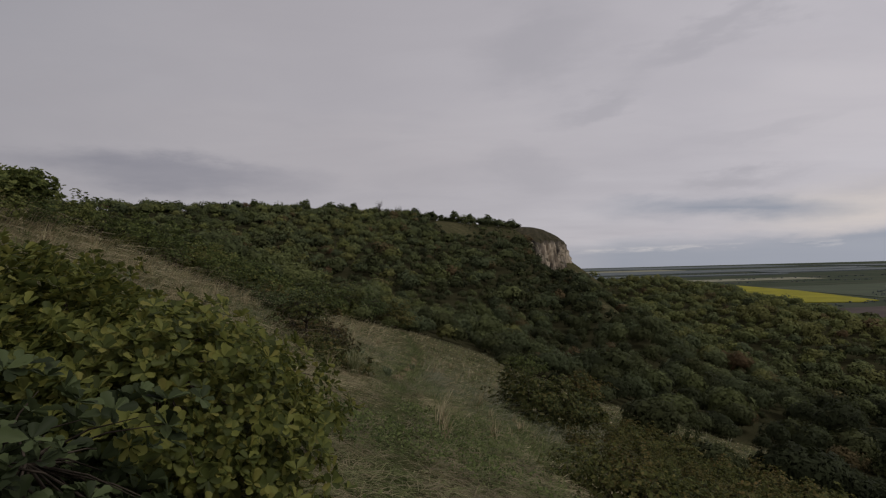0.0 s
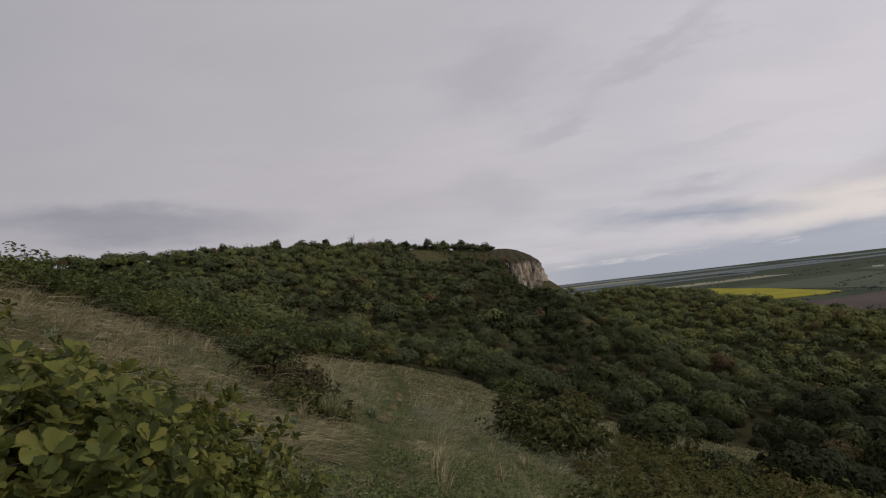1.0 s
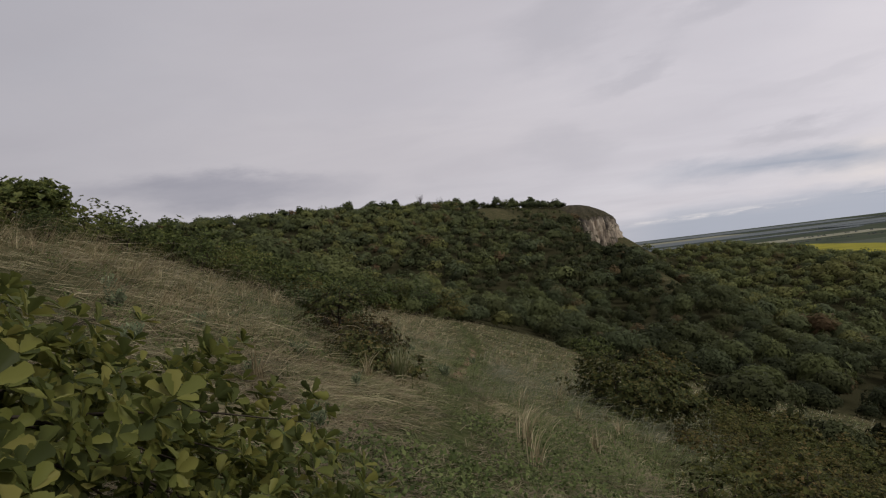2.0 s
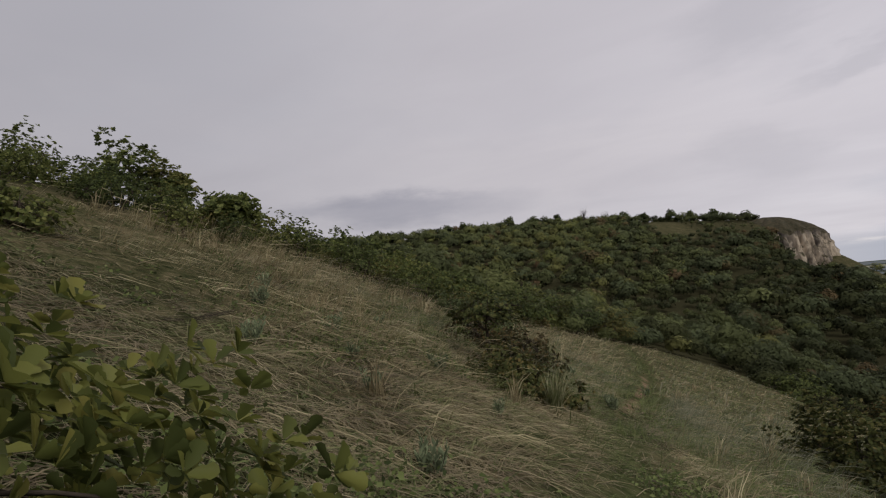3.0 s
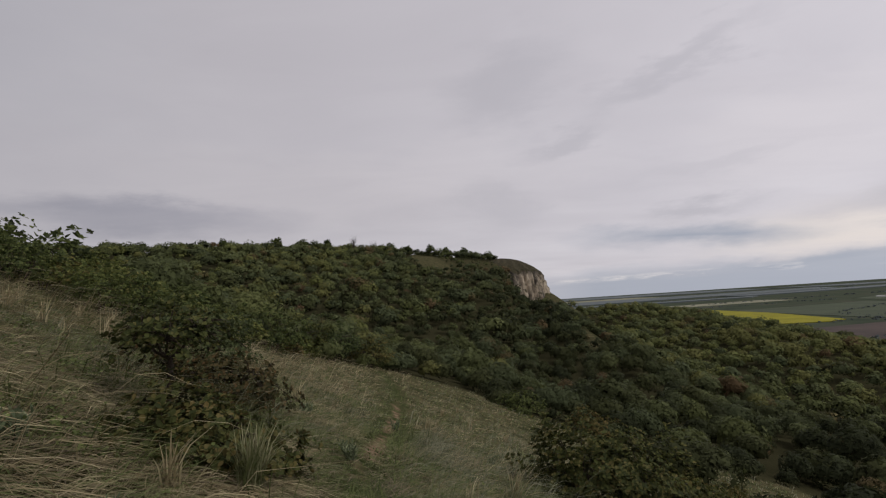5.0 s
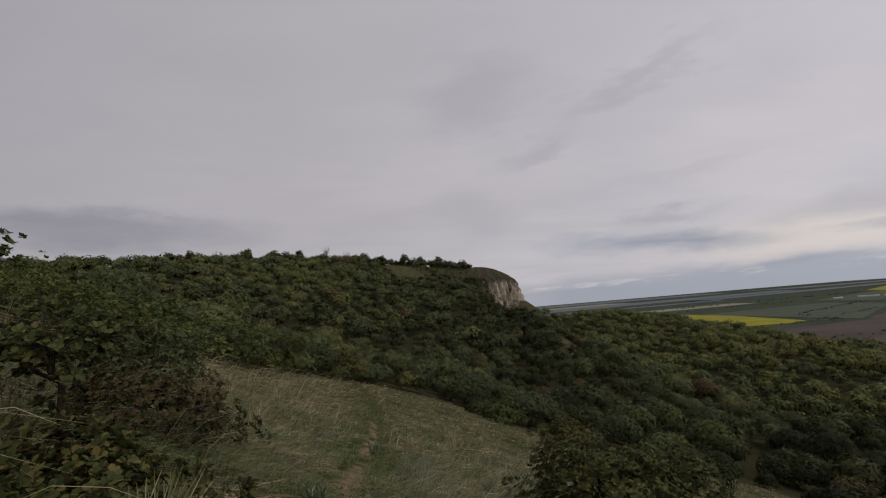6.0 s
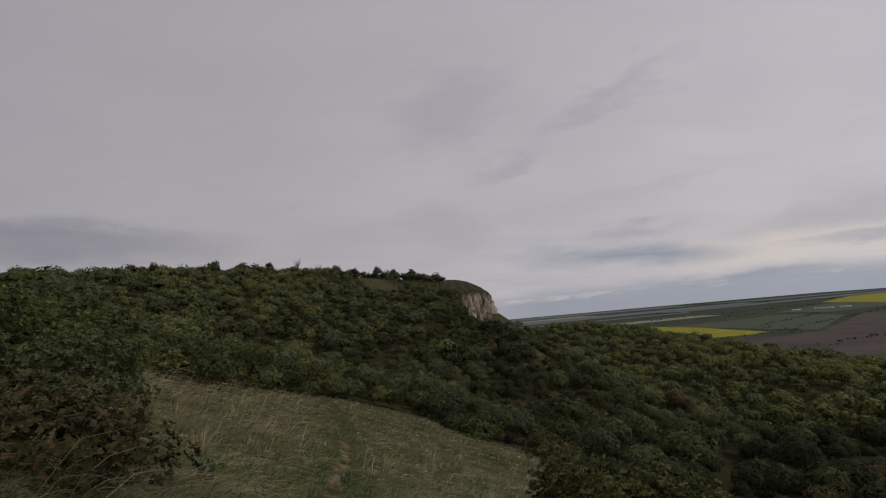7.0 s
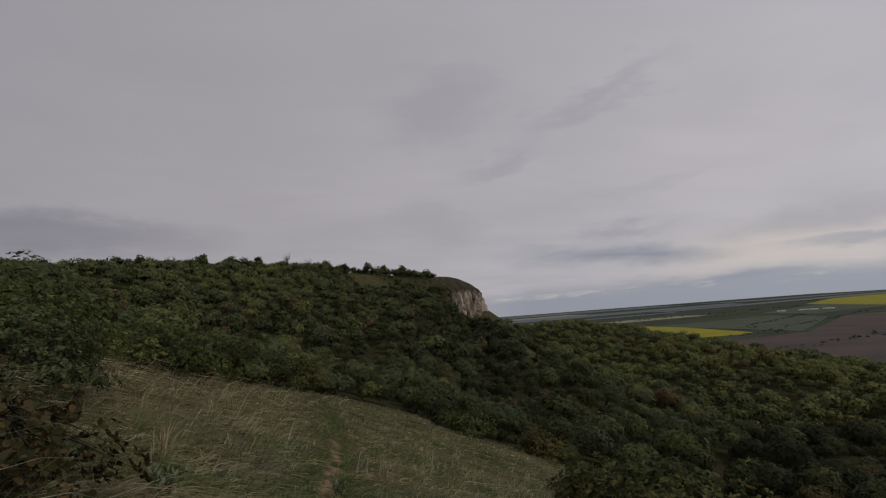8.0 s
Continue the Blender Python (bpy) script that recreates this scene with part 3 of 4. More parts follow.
def plant(name, seed, rx, ry, h, tips, per_tip, leaf, mat, outline=None, trunk=0.0, spread=0.17, open_base=0.15, stems=5, sprigs=0.12, wild=1.0, twigs=90, fall=(0.0, 0.0), whorl=7, gaps=0.0):
    """A shrub or small tree: stems that fork to tips, and leaves in tufts round the tips. Returns an Empty at its base."""
    rng = np.random.RandomState(seed)
    root = new(name)
    root.empty_display_size = 0.2
    # tips on a lumpy, open-topped dome
    d = rng.normal(size=(tips * 3, 3))
    d /= np.linalg.norm(d, axis=1, keepdims=True)
    d = d[d[:, 2] > (-0.25 if trunk >= 0.3 else -0.7)][:tips]
    hollow = np.sin(d[:, 0] * 4.3 + seed) + np.sin(d[:, 1] * 5.1 + 1.7 * seed) + np.sin(d[:, 2] * 4.7 + d[:, 0] * 3.1)
    d = d[hollow > np.quantile(hollow, gaps)] if gaps else d
    lump = 1 + wild * (0.16 * np.sin(d[:, 0] * 5 + seed) + 0.13 * np.sin(d[:, 1] * 6 + 2 * seed) + 0.11 * np.sin(d[:, 2] * 7 + d[:, 0] * 4 + seed))
    shell = np.where(rng.uniform(size=len(d)) < 0.72, rng.uniform(0.8, 1.0, len(d)), rng.uniform(0.35, 0.8, len(d)))
    shoot = np.where(rng.uniform(size=len(d)) < sprigs, rng.uniform(1.03, 1.22, len(d)), 1.0)
    r = lump * shell * shoot
    mid = trunk + (h - trunk) * 0.42
    tip = np.stack([d[:, 0] * rx * r, d[:, 1] * ry * r, mid + d[:, 2] * np.where(d[:, 2] > 0, h - mid, mid - open_base * h - trunk * 0.8) * r], 1)
    tip[:, 2] = np.maximum(tip[:, 2], 0.05) + tip[:, 0] * fall[0] + tip[:, 1] * fall[1]
    # branches
    verts, faces = [], []
    thick = 0.008 + 0.011 * h
    forks = []
    for i in range(stems):
        a = 2 * math.pi * (i + rng.uniform(-0.3, 0.3)) / stems
        foot = np.array([math.cos(a) * rx * 0.10, math.sin(a) * ry * 0.10, -0.12]) if trunk < 0.3 else np.array([0, 0, -0.15])
        knee = np.array([math.cos(a) * rx * 0.22, math.sin(a) * ry * 0.22, trunk + (h - trunk) * 0.22]) + rng.normal(size=3) * 0.04
        fork = np.array([math.cos(a) * rx * 0.45, math.sin(a) * ry * 0.45, trunk + (h - trunk) * rng.uniform(0.35, 0.6)])
        if trunk >= 0.3:
            top = np.array([0.03 * math.sin(seed), 0.03, trunk])
            if i == 0:
                stick(foot, top, thick * 1.7, thick * 1.2, verts, faces, 6)
            stick(top, knee, thick, thick * 0.7, verts, faces)
        else:
            stick(foot, knee, thick, thick * 0.7, verts, faces)
        stick(knee, fork, thick * 0.7, thick * 0.45, verts, faces)
        forks.append(fork)
    forks = np.array(forks)
    for q in tip[:: max(1, len(tip) // twigs)]:
        f = forks[np.argmin(((forks - q) ** 2).sum(1))]
        bend = f + (q - f) * 0.55 + np.array([0, 0, 0.04 * h])
        stick(f, bend, thick * 0.35, thick * 0.22, verts, faces, 4)
        stick(bend, q, thick * 0.22, thick * 0.09, verts, faces, 4)
    mesh_object("trunk" if trunk >= 0.3 else "stem", np.array(verts), faces, BARK, root)
    # leaves in whorls: each whorl spreads round the end of a twig
    c = np.repeat(tip, max(1, per_tip // whorl), 0)
    hub = c + np.clip(rng.normal(size=c.shape), -1.4, 1.4) * np.array([1, 1, 0.8]) * spread * 0.62
    hub[:, 2] = np.maximum(hub[:, 2], 0.03 + hub[:, 0] * fall[0] + hub[:, 1] * fall[1])
    out = hub - np.array([0, 0, mid * 0.7])
    out /= np.linalg.norm(out, axis=1, keepdims=True)
    axis, side, other = frames_for(out * 0.7 + np.array([0, 0, 0.6]) + rng.normal(size=hub.shape) * 0.35, rng)
    q = out + (hub - c) / (spread * 0.9) * 0.55 + np.array([0, 0, 0.35])
    q /= np.linalg.norm(q, axis=1, keepdims=True)
    at, axis, side, other, q = (np.repeat(a, whorl, 0) for a in (hub, axis, side, other, q))
    turn = (np.tile(np.arange(whorl), len(hub)) * 2.4 + rng.uniform(-0.4, 0.4, len(at)))[:, None]
    flare = np.cos(turn) * side + np.sin(turn) * other
    along = flare + axis * rng.uniform(0.0, 0.9, (len(at), 1))
    v, f = leaf_mesh(at, axis - 0.45 * flare + rng.normal(size=at.shape) * 0.3, leaf, rng, outline, along)
    crown = mesh_object("crown", v, f, mat, root, False)
    add_sprays(crown, np.repeat(q, len(v) // len(at), 0))
    return root


def set_down(ob, x, y, turn=0.0, size=1.0, sink=0.05, squash=1.0):
    ob.matrix_basis = pose(x, y, float(land(x, y)) - sink, 0, 0, turn) @ Matrix.Diagonal((size, size, size * squash, 1))


# the big oak scrub beside the start of the trail
near_oak = plant("oak_bush", 11, 1.18, 1.27, 1.03, 1150, 28, 0.060, NEAROAK, LOBED, spread=0.14, stems=9, wild=1.2, sprigs=0.08, gaps=0.08, fall=(-0.40, -0.12))
set_down(near_oak, -2.12, 3.2)
tagged(near_oak, "dense green oak scrub bush with lobed leaves beside the trail", "bush")
second_oak = plant("oak_bush", 12, 0.72, 0.80, 0.72, 230, 28, 0.066, DIMOAK, LOBED, spread=0.12, stems=6, wild=1.5, sprigs=0.1, gaps=0.40, fall=(-0.40, -0.12))
set_down(second_oak, -1.75, 1.5)
tagged(second_oak, "smaller oak scrub bush joined to the bigger one by the trail", "bush")
small_oak = plant("oak_bush", 13, 0.45, 0.45, 0.55, 150, 16, 0.05, OAK, OVAL, spread=0.12, stems=5, fall=(-0.40, -0.12))
set_down(small_oak, -6.9, 6.5)
tagged(small_oak, "small low oak bush alone in the dry grass", "bush")

# the thicket by the grass tuft: a little leaning tree over a low reddish bush
little_tree = plant("oak_sapling", 21, 0.62, 0.58, 1.30, 125, 21, 0.052, SMOKE, OVAL, trunk=0.74, open_base=-0.12, spread=0.11, stems=4, wild=1.4)
set_down(little_tree, -3.32, 11.55, 40, sink=0.12)
tagged(little_tree, "small brownish green sapling leaning over a low bush", "tree")
low_bush = plant("smoke_bush", 22, 0.74, 0.70, 0.62, 300, 21, 0.056, SMOKE, OVAL, spread=0.11, stems=7, wild=1.3, fall=(-0.38, -0.12))
set_down(low_bush, -2.58, 10.75, sink=0.12)
tagged(low_bush, "low bush with reddish and dark green leaves in grass", "bush")
far_low_bush = plant("smoke_bush", 24, 1.0, 0.95, 0.78, 420, 20, 0.055, RUST, OVAL, spread=0.13, stems=7, wild=1.3, fall=(-0.36, -0.14))
set_down(far_low_bush, -3.6, 13.6)
tagged(far_low_bush, "low spreading bush with red brown leaves on the slope", "bush")
green_bush = plant("oak_bush", 25, 1.25, 1.3, 1.15, 340, 28, 0.062, DIMOAK, OVAL, spread=0.16, stems=7, wild=1.3, fall=(-0.35, -0.12), gaps=0.10)
set_down(green_bush, -5.75, 17.9)
tagged(green_bush, "rounded dark green oak bush at the meadow's upper edge", "bush")
for x, y, wide, high, seed, hue in ((-9.8, 24.0, 1.5, 1.5, 26, 0), (-8.3, 31.6, 1.9, 2.3, 27, 0), (-8.9, 38.5, 2.0, 2.6, 28, 1), (-8.2, 47.5, 2.6, 3.7, 29, 0), (-6.4, 60.0, 2.6, 3.4, 30, 1), (9.6, 57.5, 2.4, 2.3, 37, 0), (15.0, 52.8, 2.4, 2.1, 38, 1)):
    ob = plant("oak_bush", seed, wide, wide * 0.9, high, 240, 21, 0.045 + 0.0024 * y, (THORN, SCRUBLEAF)[hue], spread=0.12 * wide, stems=6, twigs=30, wild=1.4, gaps=0.1)
    set_down(ob, x, y, seed * 40, sink=0.2)
    tagged(ob, "tall green oak bush along the meadow's far edge", "bush", "bushes along the meadow")
dark_bush = plant("smoke_bush", 23, 1.7, 1.3, 2.15, 640, 28, 0.080, SMOKE, OVAL, spread=0.19, stems=8, wild=1.2, fall=(-0.07, -0.04))
set_down(dark_bush, 3.3, 16.6, sink=0.3)
tagged(dark_bush, "dark rounded smoke bush at the meadow's lower edge", "bush")


# ---------- scattered scrub, one thing each ----------
KINDS = [
    ("oak_bush", "green oak scrub bush on the hillside", OAK, 31, dict(rx=1.0, ry=0.95, h=1.5)),
    ("oak_bush", "green oak scrub bush on the hillside", OAK, 32, dict(rx=1.15, ry=0.9, h=1.7)),
    ("smoke_bush", "brownish green smoke bush on the hillside", SCRUBLEAF, 33, dict(rx=1.1, ry=1.05, h=1.25)),
    ("smoke_bush", "brownish green smoke bush on the hillside", SCRUBLEAF, 34, dict(rx=0.95, ry=1.1, h=1.4)),
    ("hawthorn_bush", "dark green hawthorn bush on the hillside", THORN, 35, dict(rx=1.0, ry=1.0, h=1.8)),
    ("hawthorn_bush", "dark green hawthorn bush on the hillside", THORN, 36, dict(rx=0.9, ry=1.0, h=1.9)),
]


def scatter_scrub():
    rng = np.random.RandomState(5)
    protos = {}
    placed = 0
    spots = []
    # nearest first, on rings round the meadow's middle
    r = 5.0
    while r < 62 and placed < 400:
        s = 1.30 + 0.024 * r
        for a in np.arange(-84, 70, math.degrees(s / r)):
            az = radians(a + rng.uniform(-0.3, 0.3) * math.degrees(s / r))
            rr = r + rng.uniform(-0.4, 0.4) * s
            x, y = rr * math.sin(az) - 0.6, rr * math.cos(az) + 2.0
            depth = float(meadow_depth(x, y))
            if depth > -0.35 or rng.uniform() < 0.08:
                continue
            spots.append((x, y, depth))
            placed += 1
        r += s
    for x, y, depth in spots:
        right = x > 0
        pick = rng.choice([2, 3, 2, 3, 2, 3]) if right and y < 45 else rng.choice([0, 1, 4, 5, 2, 0, 1])
        big = np.clip(0.62 + 0.035 * -depth, 0.62, 1.5) if right else np.clip(0.88 + 0.05 * -depth, 0.88, 1.25) * (0.45 if y < 9.5 else 0.62 if y < 12 else 0.62 if y < 18 else 0.80)
        if right and 11 < y < 36 and x < 17:
            big *= 0.8
        size = big * rng.uniform(0.8, 1.2)
        name, label, mat, seed, dims = KINDS[pick]
        m = pose(x, y, float(land(x, y)) - 0.08, 0, 0, rng.uniform(0, 360)) @ Matrix.Diagonal((size, size, size * rng.uniform(0.85, 1.1), 1))
        close = math.hypot(x, y - 6) < 20
        if (pick, close) not in protos:
            tips, per, leaf = (125, 21, 0.090) if close else (72, 14, 0.165)
            ob = plant(name, seed, tips=tips, per_tip=per, leaf=leaf, mat=mat, spread=0.20, stems=4, twigs=22, sprigs=0.0, open_base=0.02, **dims)
            tagged(ob, label, "bush", "scrub on the slope")
            protos[pick, close] = ob
        else:
            ob = copy_thing(protos[pick, close], Matrix())
        ob.matrix_basis = m
    return spots


SCRUB = scatter_scrub()


# ---------- woods on the far slopes ----------
def forest_mesh(name, x, y, z, rad, tall, tint, per, rng, mat, card=0.34, lobes=5, flat=1.0):
    """Crowns of several lobes each, every lobe a shell of small leafy sprays."""
    c = len(x)
    o = rng.normal(size=(c, lobes, 3))
    o /= np.linalg.norm(o, axis=2, keepdims=True)
    o[..., 2] = np.abs(o[..., 2]) - 0.45
    o *= rng.uniform(0.26, 0.50, (c, lobes, 1))
    o[..., 2] *= flat
    o[:, 0] = (0, 0, 0.22)
    size_of = rng.uniform(0.42, 0.70, (c, lobes)) * (5 / lobes) ** 0.4
    pick = rng.randint(0, lobes, (c, per))
    row = np.arange(c)[:, None]
    d = rng.normal(size=(c, per, 3))
    d[..., 2] = np.abs(d[..., 2]) - 0.45
    d /= np.linalg.norm(d, axis=2, keepdims=True)
    p = o[row, pick] + d * (size_of[row, pick] * rng.uniform(0.84, 1.06, (c, per)))[..., None]
    stretch = np.stack([rad, rad, tall * 0.58 * (0.55 + 0.45 * flat)], 1)[:, None]
    at = (p * stretch + np.stack([x, y, z + tall * (0.38 + 0.10 * (1 - flat))], 1)[:, None]).reshape(-1, 3)
    nrm = d.reshape(-1, 3) + np.array([0, 0, 0.25]) + rng.normal(size=(c * per, 3)) * 0.22
    n, u, v = frames_for(nrm, rng)
    s = (np.repeat(rad * card, per) * rng.uniform(0.6, 1.35, len(at)))[:, None]
    w = rng.uniform(0.6, 1.1, (len(at), 3, 1))
    verts = np.stack([at - v * s * w[:, 0], at + (u * 0.87 + v * 0.5) * s * w[:, 1] - n * s * 0.15, at + (v * 0.5 - u * 0.87) * s * w[:, 2]], 1).reshape(-1, 3)
    ob = mesh_object(name, verts, np.arange(len(at) * 3).reshape(-1, 3), mat, None, False)
    add_values(ob, "tint", np.repeat(tint, per * 3))
    q = d.reshape(-1, 3) * 0.55 + (p / np.linalg.norm(p, axis=2, keepdims=True)).reshape(-1, 3) * 0.75 + np.array([0, 0, 0.1])
    q /= np.linalg.norm(q, axis=1, keepdims=True)
    add_sprays(ob, np.repeat(q, 3, 0))
    return ob


def scatter_woods():
    rng = np.random.RandomState(6)
    X, Y, S = [], [], []
    r = 30.0
    taken = np.array([(a, b) for a, b, _ in SCRUB])
    while r < 520:
        s = 3.9 + 0.0070 * min(r, 330)
        lo, hi = (-70, 66) if r < 110 else (-44, 58)
        a = np.radians(np.arange(lo + rng.uniform(0, 1) * math.degrees(s / r), hi, math.degrees(s / r)))
        a = a + rng.uniform(-0.6, 0.6, len(a)) * s / r
        rr = r + rng.uniform(-0.6, 0.6, len(a)) * s
        X.append(rr * np.sin(a) - 0.6)
        Y.append(rr * np.cos(a) + 2)
        S.append(np.full(len(a), s))
        r += s * 0.9
    x, y, s = (np.concatenate(q) for q in (X, Y, S))
    keep = (meadow_depth(x, y) < -0.5) & (clearing(x, y) < 0.5) & (rng.uniform(size=len(x)) > 0.05 + thin_woods(x, y))
    rr = np.hypot(x, y)
    near = np.ones(len(x), bool)
    for i in np.where(rr < 75)[0]:
        near[i] = ((taken - (x[i], y[i])) ** 2).sum(1).min() > 1.3
    cliff = ((x - 75) / 43.5) ** 2 + ((y - 441) / 46) ** 2
    keep &= near & ~((cliff < 1.75) & (cliff > 0.9) & (x > 60) & (y < 441)) & ((cliff > 1.0) | ((x < 72) & (cliff < 0.85)))
    x, y, s = x[keep], y[keep], s[keep]
    z = land(x, y)
    on_top = ((x - 75) / 41.5) ** 2 + ((y - 441) / 44) ** 2
    z = np.where(on_top < 0.9, np.maximum(z, 31 - 17.5 * np.clip(on_top, 0, 1)), z)
    keep = (z > PLAIN + 4) & ~((-12.5 + 0.18 * (y - 150) - 0.15 * (x - 5) > 62) & (x < 90))
    x, y, z, s = x[keep], y[keep], z[keep], s[keep]
    big = (1 + 0.25 * wobble(x, y, 13, 2)) * np.exp(rng.normal(size=len(x)) * 0.32)
    big = np.clip(big, 0.5, 1.9)
    big = big * np.where(thin_woods(x, y) > 0, 0.62, 1.0)
    beside = ((x - 8 - 0.10 * (385 - y)) / 20) ** 2 + ((y - 350) / 105) ** 2
    big = big * np.where(beside < 1, 0.55, 1.0)
    by_cliff = ((x - 75) / 43.5) ** 2 + ((y - 441) / 46) ** 2
    big = big * np.where((by_cliff < 4.0) & (y < 430) & (x > 34), 0.55, 1.0)
    rad = s * 0.50 * big
    tall = (1.4 + s * 0.74) * big ** 0.8 * rng.uniform(0.8, 1.2, len(x)) * np.clip(0.55 + np.hypot(x, y) / 220, 0.6, 1.0)
    low = ease(3, 6, x) * (1 - ease(15, 19, x)) * (1 - ease(31, 36, y))
    tall, rad = tall * (1 - 0.38 * low), rad * (1 - 0.2 * low)
    edge = ease(-12, -1, meadow_depth(x, y))
    z, tall = z - 0.12 * tall * edge, tall * (1 - 0.15 * edge)
    crest = (x - 58) * 0.983 - (y - 160) * 0.183
    # relief shading put into the tint: left, shelf lighter; hollow, near right darker
    tint = np.clip(0.40 + 0.12 * wobble(x, y, 60, 7) + 0.09 * wobble(x, y, 11, 9) + rng.normal(size=len(x)) * 0.19 + 0.18 * (1 - ease(-90, 20, x)) - 0.09 * ease(0, 40, x) + 0.36 * ease(4, 18, crest) * ease(95, 125, y) - 0.22 * np.exp(-((crest + 13) / 17) ** 2) * ease(90, 120, y) - 0.24 * ease(2, 14, x) * (1 - ease(80, 140, y)), 0, 0.83)
    tint = np.where(rng.uniform(size=len(x)) < 0.035, rng.uniform(0.88, 1.0, len(x)), tint)
    band = np.hypot(x, y)
    for part_name, sel, per, card, lobes in (("woodland_edge", band < 72, 1150, 0.098, 9), ("woodland_slope", (band >= 72) & (band < 150), 500, 0.140, 7), ("woodland_hill", band >= 150, 155, 0.165, 4)):
        ob = forest_mesh(part_name, x[sel], y[sel], z[sel], rad[sel], tall[sel], tint[sel], per, rng, WOODS if part_name == "woodland_hill" else NEARWOODS, card, lobes, 0.45 if part_name == "woodland_hill" else 0.7)
        tagged(ob, "dense scrubby deciduous woodland in fresh leaf", "woodland", kind="stuff")


scatter_woods()


# ---------- the plain: fields, tree belts, farm ----------
def field(name, outline, mat, label, lift):
    bm = bmesh.new()
    top = [bm.verts.new((a, b, PLAIN + lift)) for a, b in outline]
    low = [bm.verts.new((a, b, PLAIN - 0.5)) for a, b in outline]
    bm.faces.new(top)
    for i in range(len(outline)):
        j = (i + 1) % len(outline)
        bm.faces.new((top[i], low[i], low[j], top[j]))
    me = bpy.data.meshes.new(name)
    bm.to_mesh(me)
    bm.free()
    me.materials.append(mat)
    tagged(new(name, me), label, "field", kind="stuff")


field("rapeseed_field", [(785, 1290), (775, 1050), (715, 790), (670, 768), (560, 790), (600, 950)], RAPE, "bright yellow rapeseed field in flower on the plain", 1.2)
field("rapeseed_field", [(1980, 1850), (3300, 2750), (2900, 1900), (1650, 1230)], RAPE, "bright yellow rapeseed field in flower on the plain", 1.2)
field("ploughed_field", [(380, 300), (900, 420), (1500, 1000), (1180, 1010), (760, 720), (560, 690)], PLOUGH, "bare brown ploughed field on the plain", 0.5)
field("crop_field", [(765, 735), (1150, 1020), (1200, 1250), (775, 1180)], CROP, "fresh green young crop field on the plain", 0.8)
field("crop_field", [(1250, 1150), (1900, 1300), (1950, 1750), (1300, 1400)], CROP, "fresh green young crop field on the plain", 0.8)
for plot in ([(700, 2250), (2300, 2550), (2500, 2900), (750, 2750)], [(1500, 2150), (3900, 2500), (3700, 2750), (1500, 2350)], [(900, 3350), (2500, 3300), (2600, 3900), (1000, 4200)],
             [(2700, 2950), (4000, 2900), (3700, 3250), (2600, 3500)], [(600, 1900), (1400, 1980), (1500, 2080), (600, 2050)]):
    field("distant_wood", plot, HAZEWOOD, "dark level wood far out on the plain", 4.0)
field("stubble_field", [(900, 2700), (1500, 2850), (1500, 3300), (850, 3200)], PALE, "pale dry stubble field on the plain", 0.6)
field("stubble_field", [(700, 1500), (1250, 1560), (1250, 1700), (650, 1640)], PALE, "pale dry stubble field on the plain", 0.6)


def tree_belts():
    rng = np.random.RandomState(9)
    x, y = [], []
    for a, b, n in [((540, 700), (1400, 1120), 70), ((740, 745), (840, 940), 26), ((850, 950), (1250, 1180), 60), ((470, 520), (1200, 760), 60), ((600, 560), (1000, 650), 26),
                    ((900, 1600), (1900, 1750), 60), ((600, 1380), (1300, 1450), 50), ((700, 2100), (2600, 2300), 110), ((500, 2600), (2600, 2700), 110), ((1700, 1310), (2700, 1830), 80)]:
        t = rng.uniform(size=n)
        x.append(a[0] + (b[0] - a[0]) * t + rng.normal(size=n) * 6)
        y.append(a[1] + (b[1] - a[1]) * t + rng.normal(size=n) * 6)
    x, y = np.concatenate(x), np.concatenate(y)
    far = np.hypot(x, y)
    rad = rng.uniform(1.2, 4.5, len(x)) * np.clip(far / 1500, 1, 3.0)
    tall = rng.uniform(1.8, 5.0, len(x))
    tint = np.clip(0.12 + rng.normal(size=len(x)) * 0.12, 0, 0.5)
    ob = forest_mesh("tree_belt", x, y, np.full(len(x), PLAIN - 0.5), rad, tall, tint, 20, rng, HAZEWOODS, 0.5)
    tagged(ob, "dark tree belts and woods across the plain", "woodland", kind="stuff")


tree_belts()


def farm_building(x, y, length, width, height, turn):
    root = new("farm_building")
    bm = bmesh.new()
    w, l, h = width / 2, length / 2, height
    pts = [(-l, -w, 0), (l, -w, 0), (l, w, 0), (-l, w, 0), (-l, -w, h), (l, -w, h), (l, w, h), (-l, w, h), (-l, 0, h * 1.5), (l, 0, h * 1.5)]
    v = [bm.verts.new(p) for p in pts]
    for f in ((0, 1, 5, 4), (2, 3, 7, 6), (1, 2, 6, 9, 5), (3, 0, 4, 8, 7)):
        bm.faces.new([v[i] for i in f])
    me = bpy.data.meshes.new("wall")
    bm.to_mesh(me)
    bm.free()
    me.materials.append(WALL)
    new("wall", me).parent = root
    bm = bmesh.new()
    o = 0.6
    v = [bm.verts.new(p) for p in ((-l - o, -w - o, h - 0.4), (l + o, -w - o, h - 0.4), (l + o, 0, h * 1.55), (-l - o, 0, h * 1.55), (-l - o, w + o, h - 0.4), (l + o, w + o, h - 0.4))]
    bm.faces.new((v[0], v[1], v[2], v[3]))
    bm.faces.new((v[3], v[2], v[5], v[4]))
    bmesh.ops.solidify(bm, geom=bm.faces[:], thickness=0.3)
    me = bpy.data.meshes.new("roof")
    bm.to_mesh(me)
    bm.free()
    me.materials.append(WALL)
    new("roof", me).parent = root
    root.matrix_basis = pose(x, y, PLAIN, 0, 0, turn)
    tagged(root, "long white farm building far out on the plain", "building", "farm buildings")


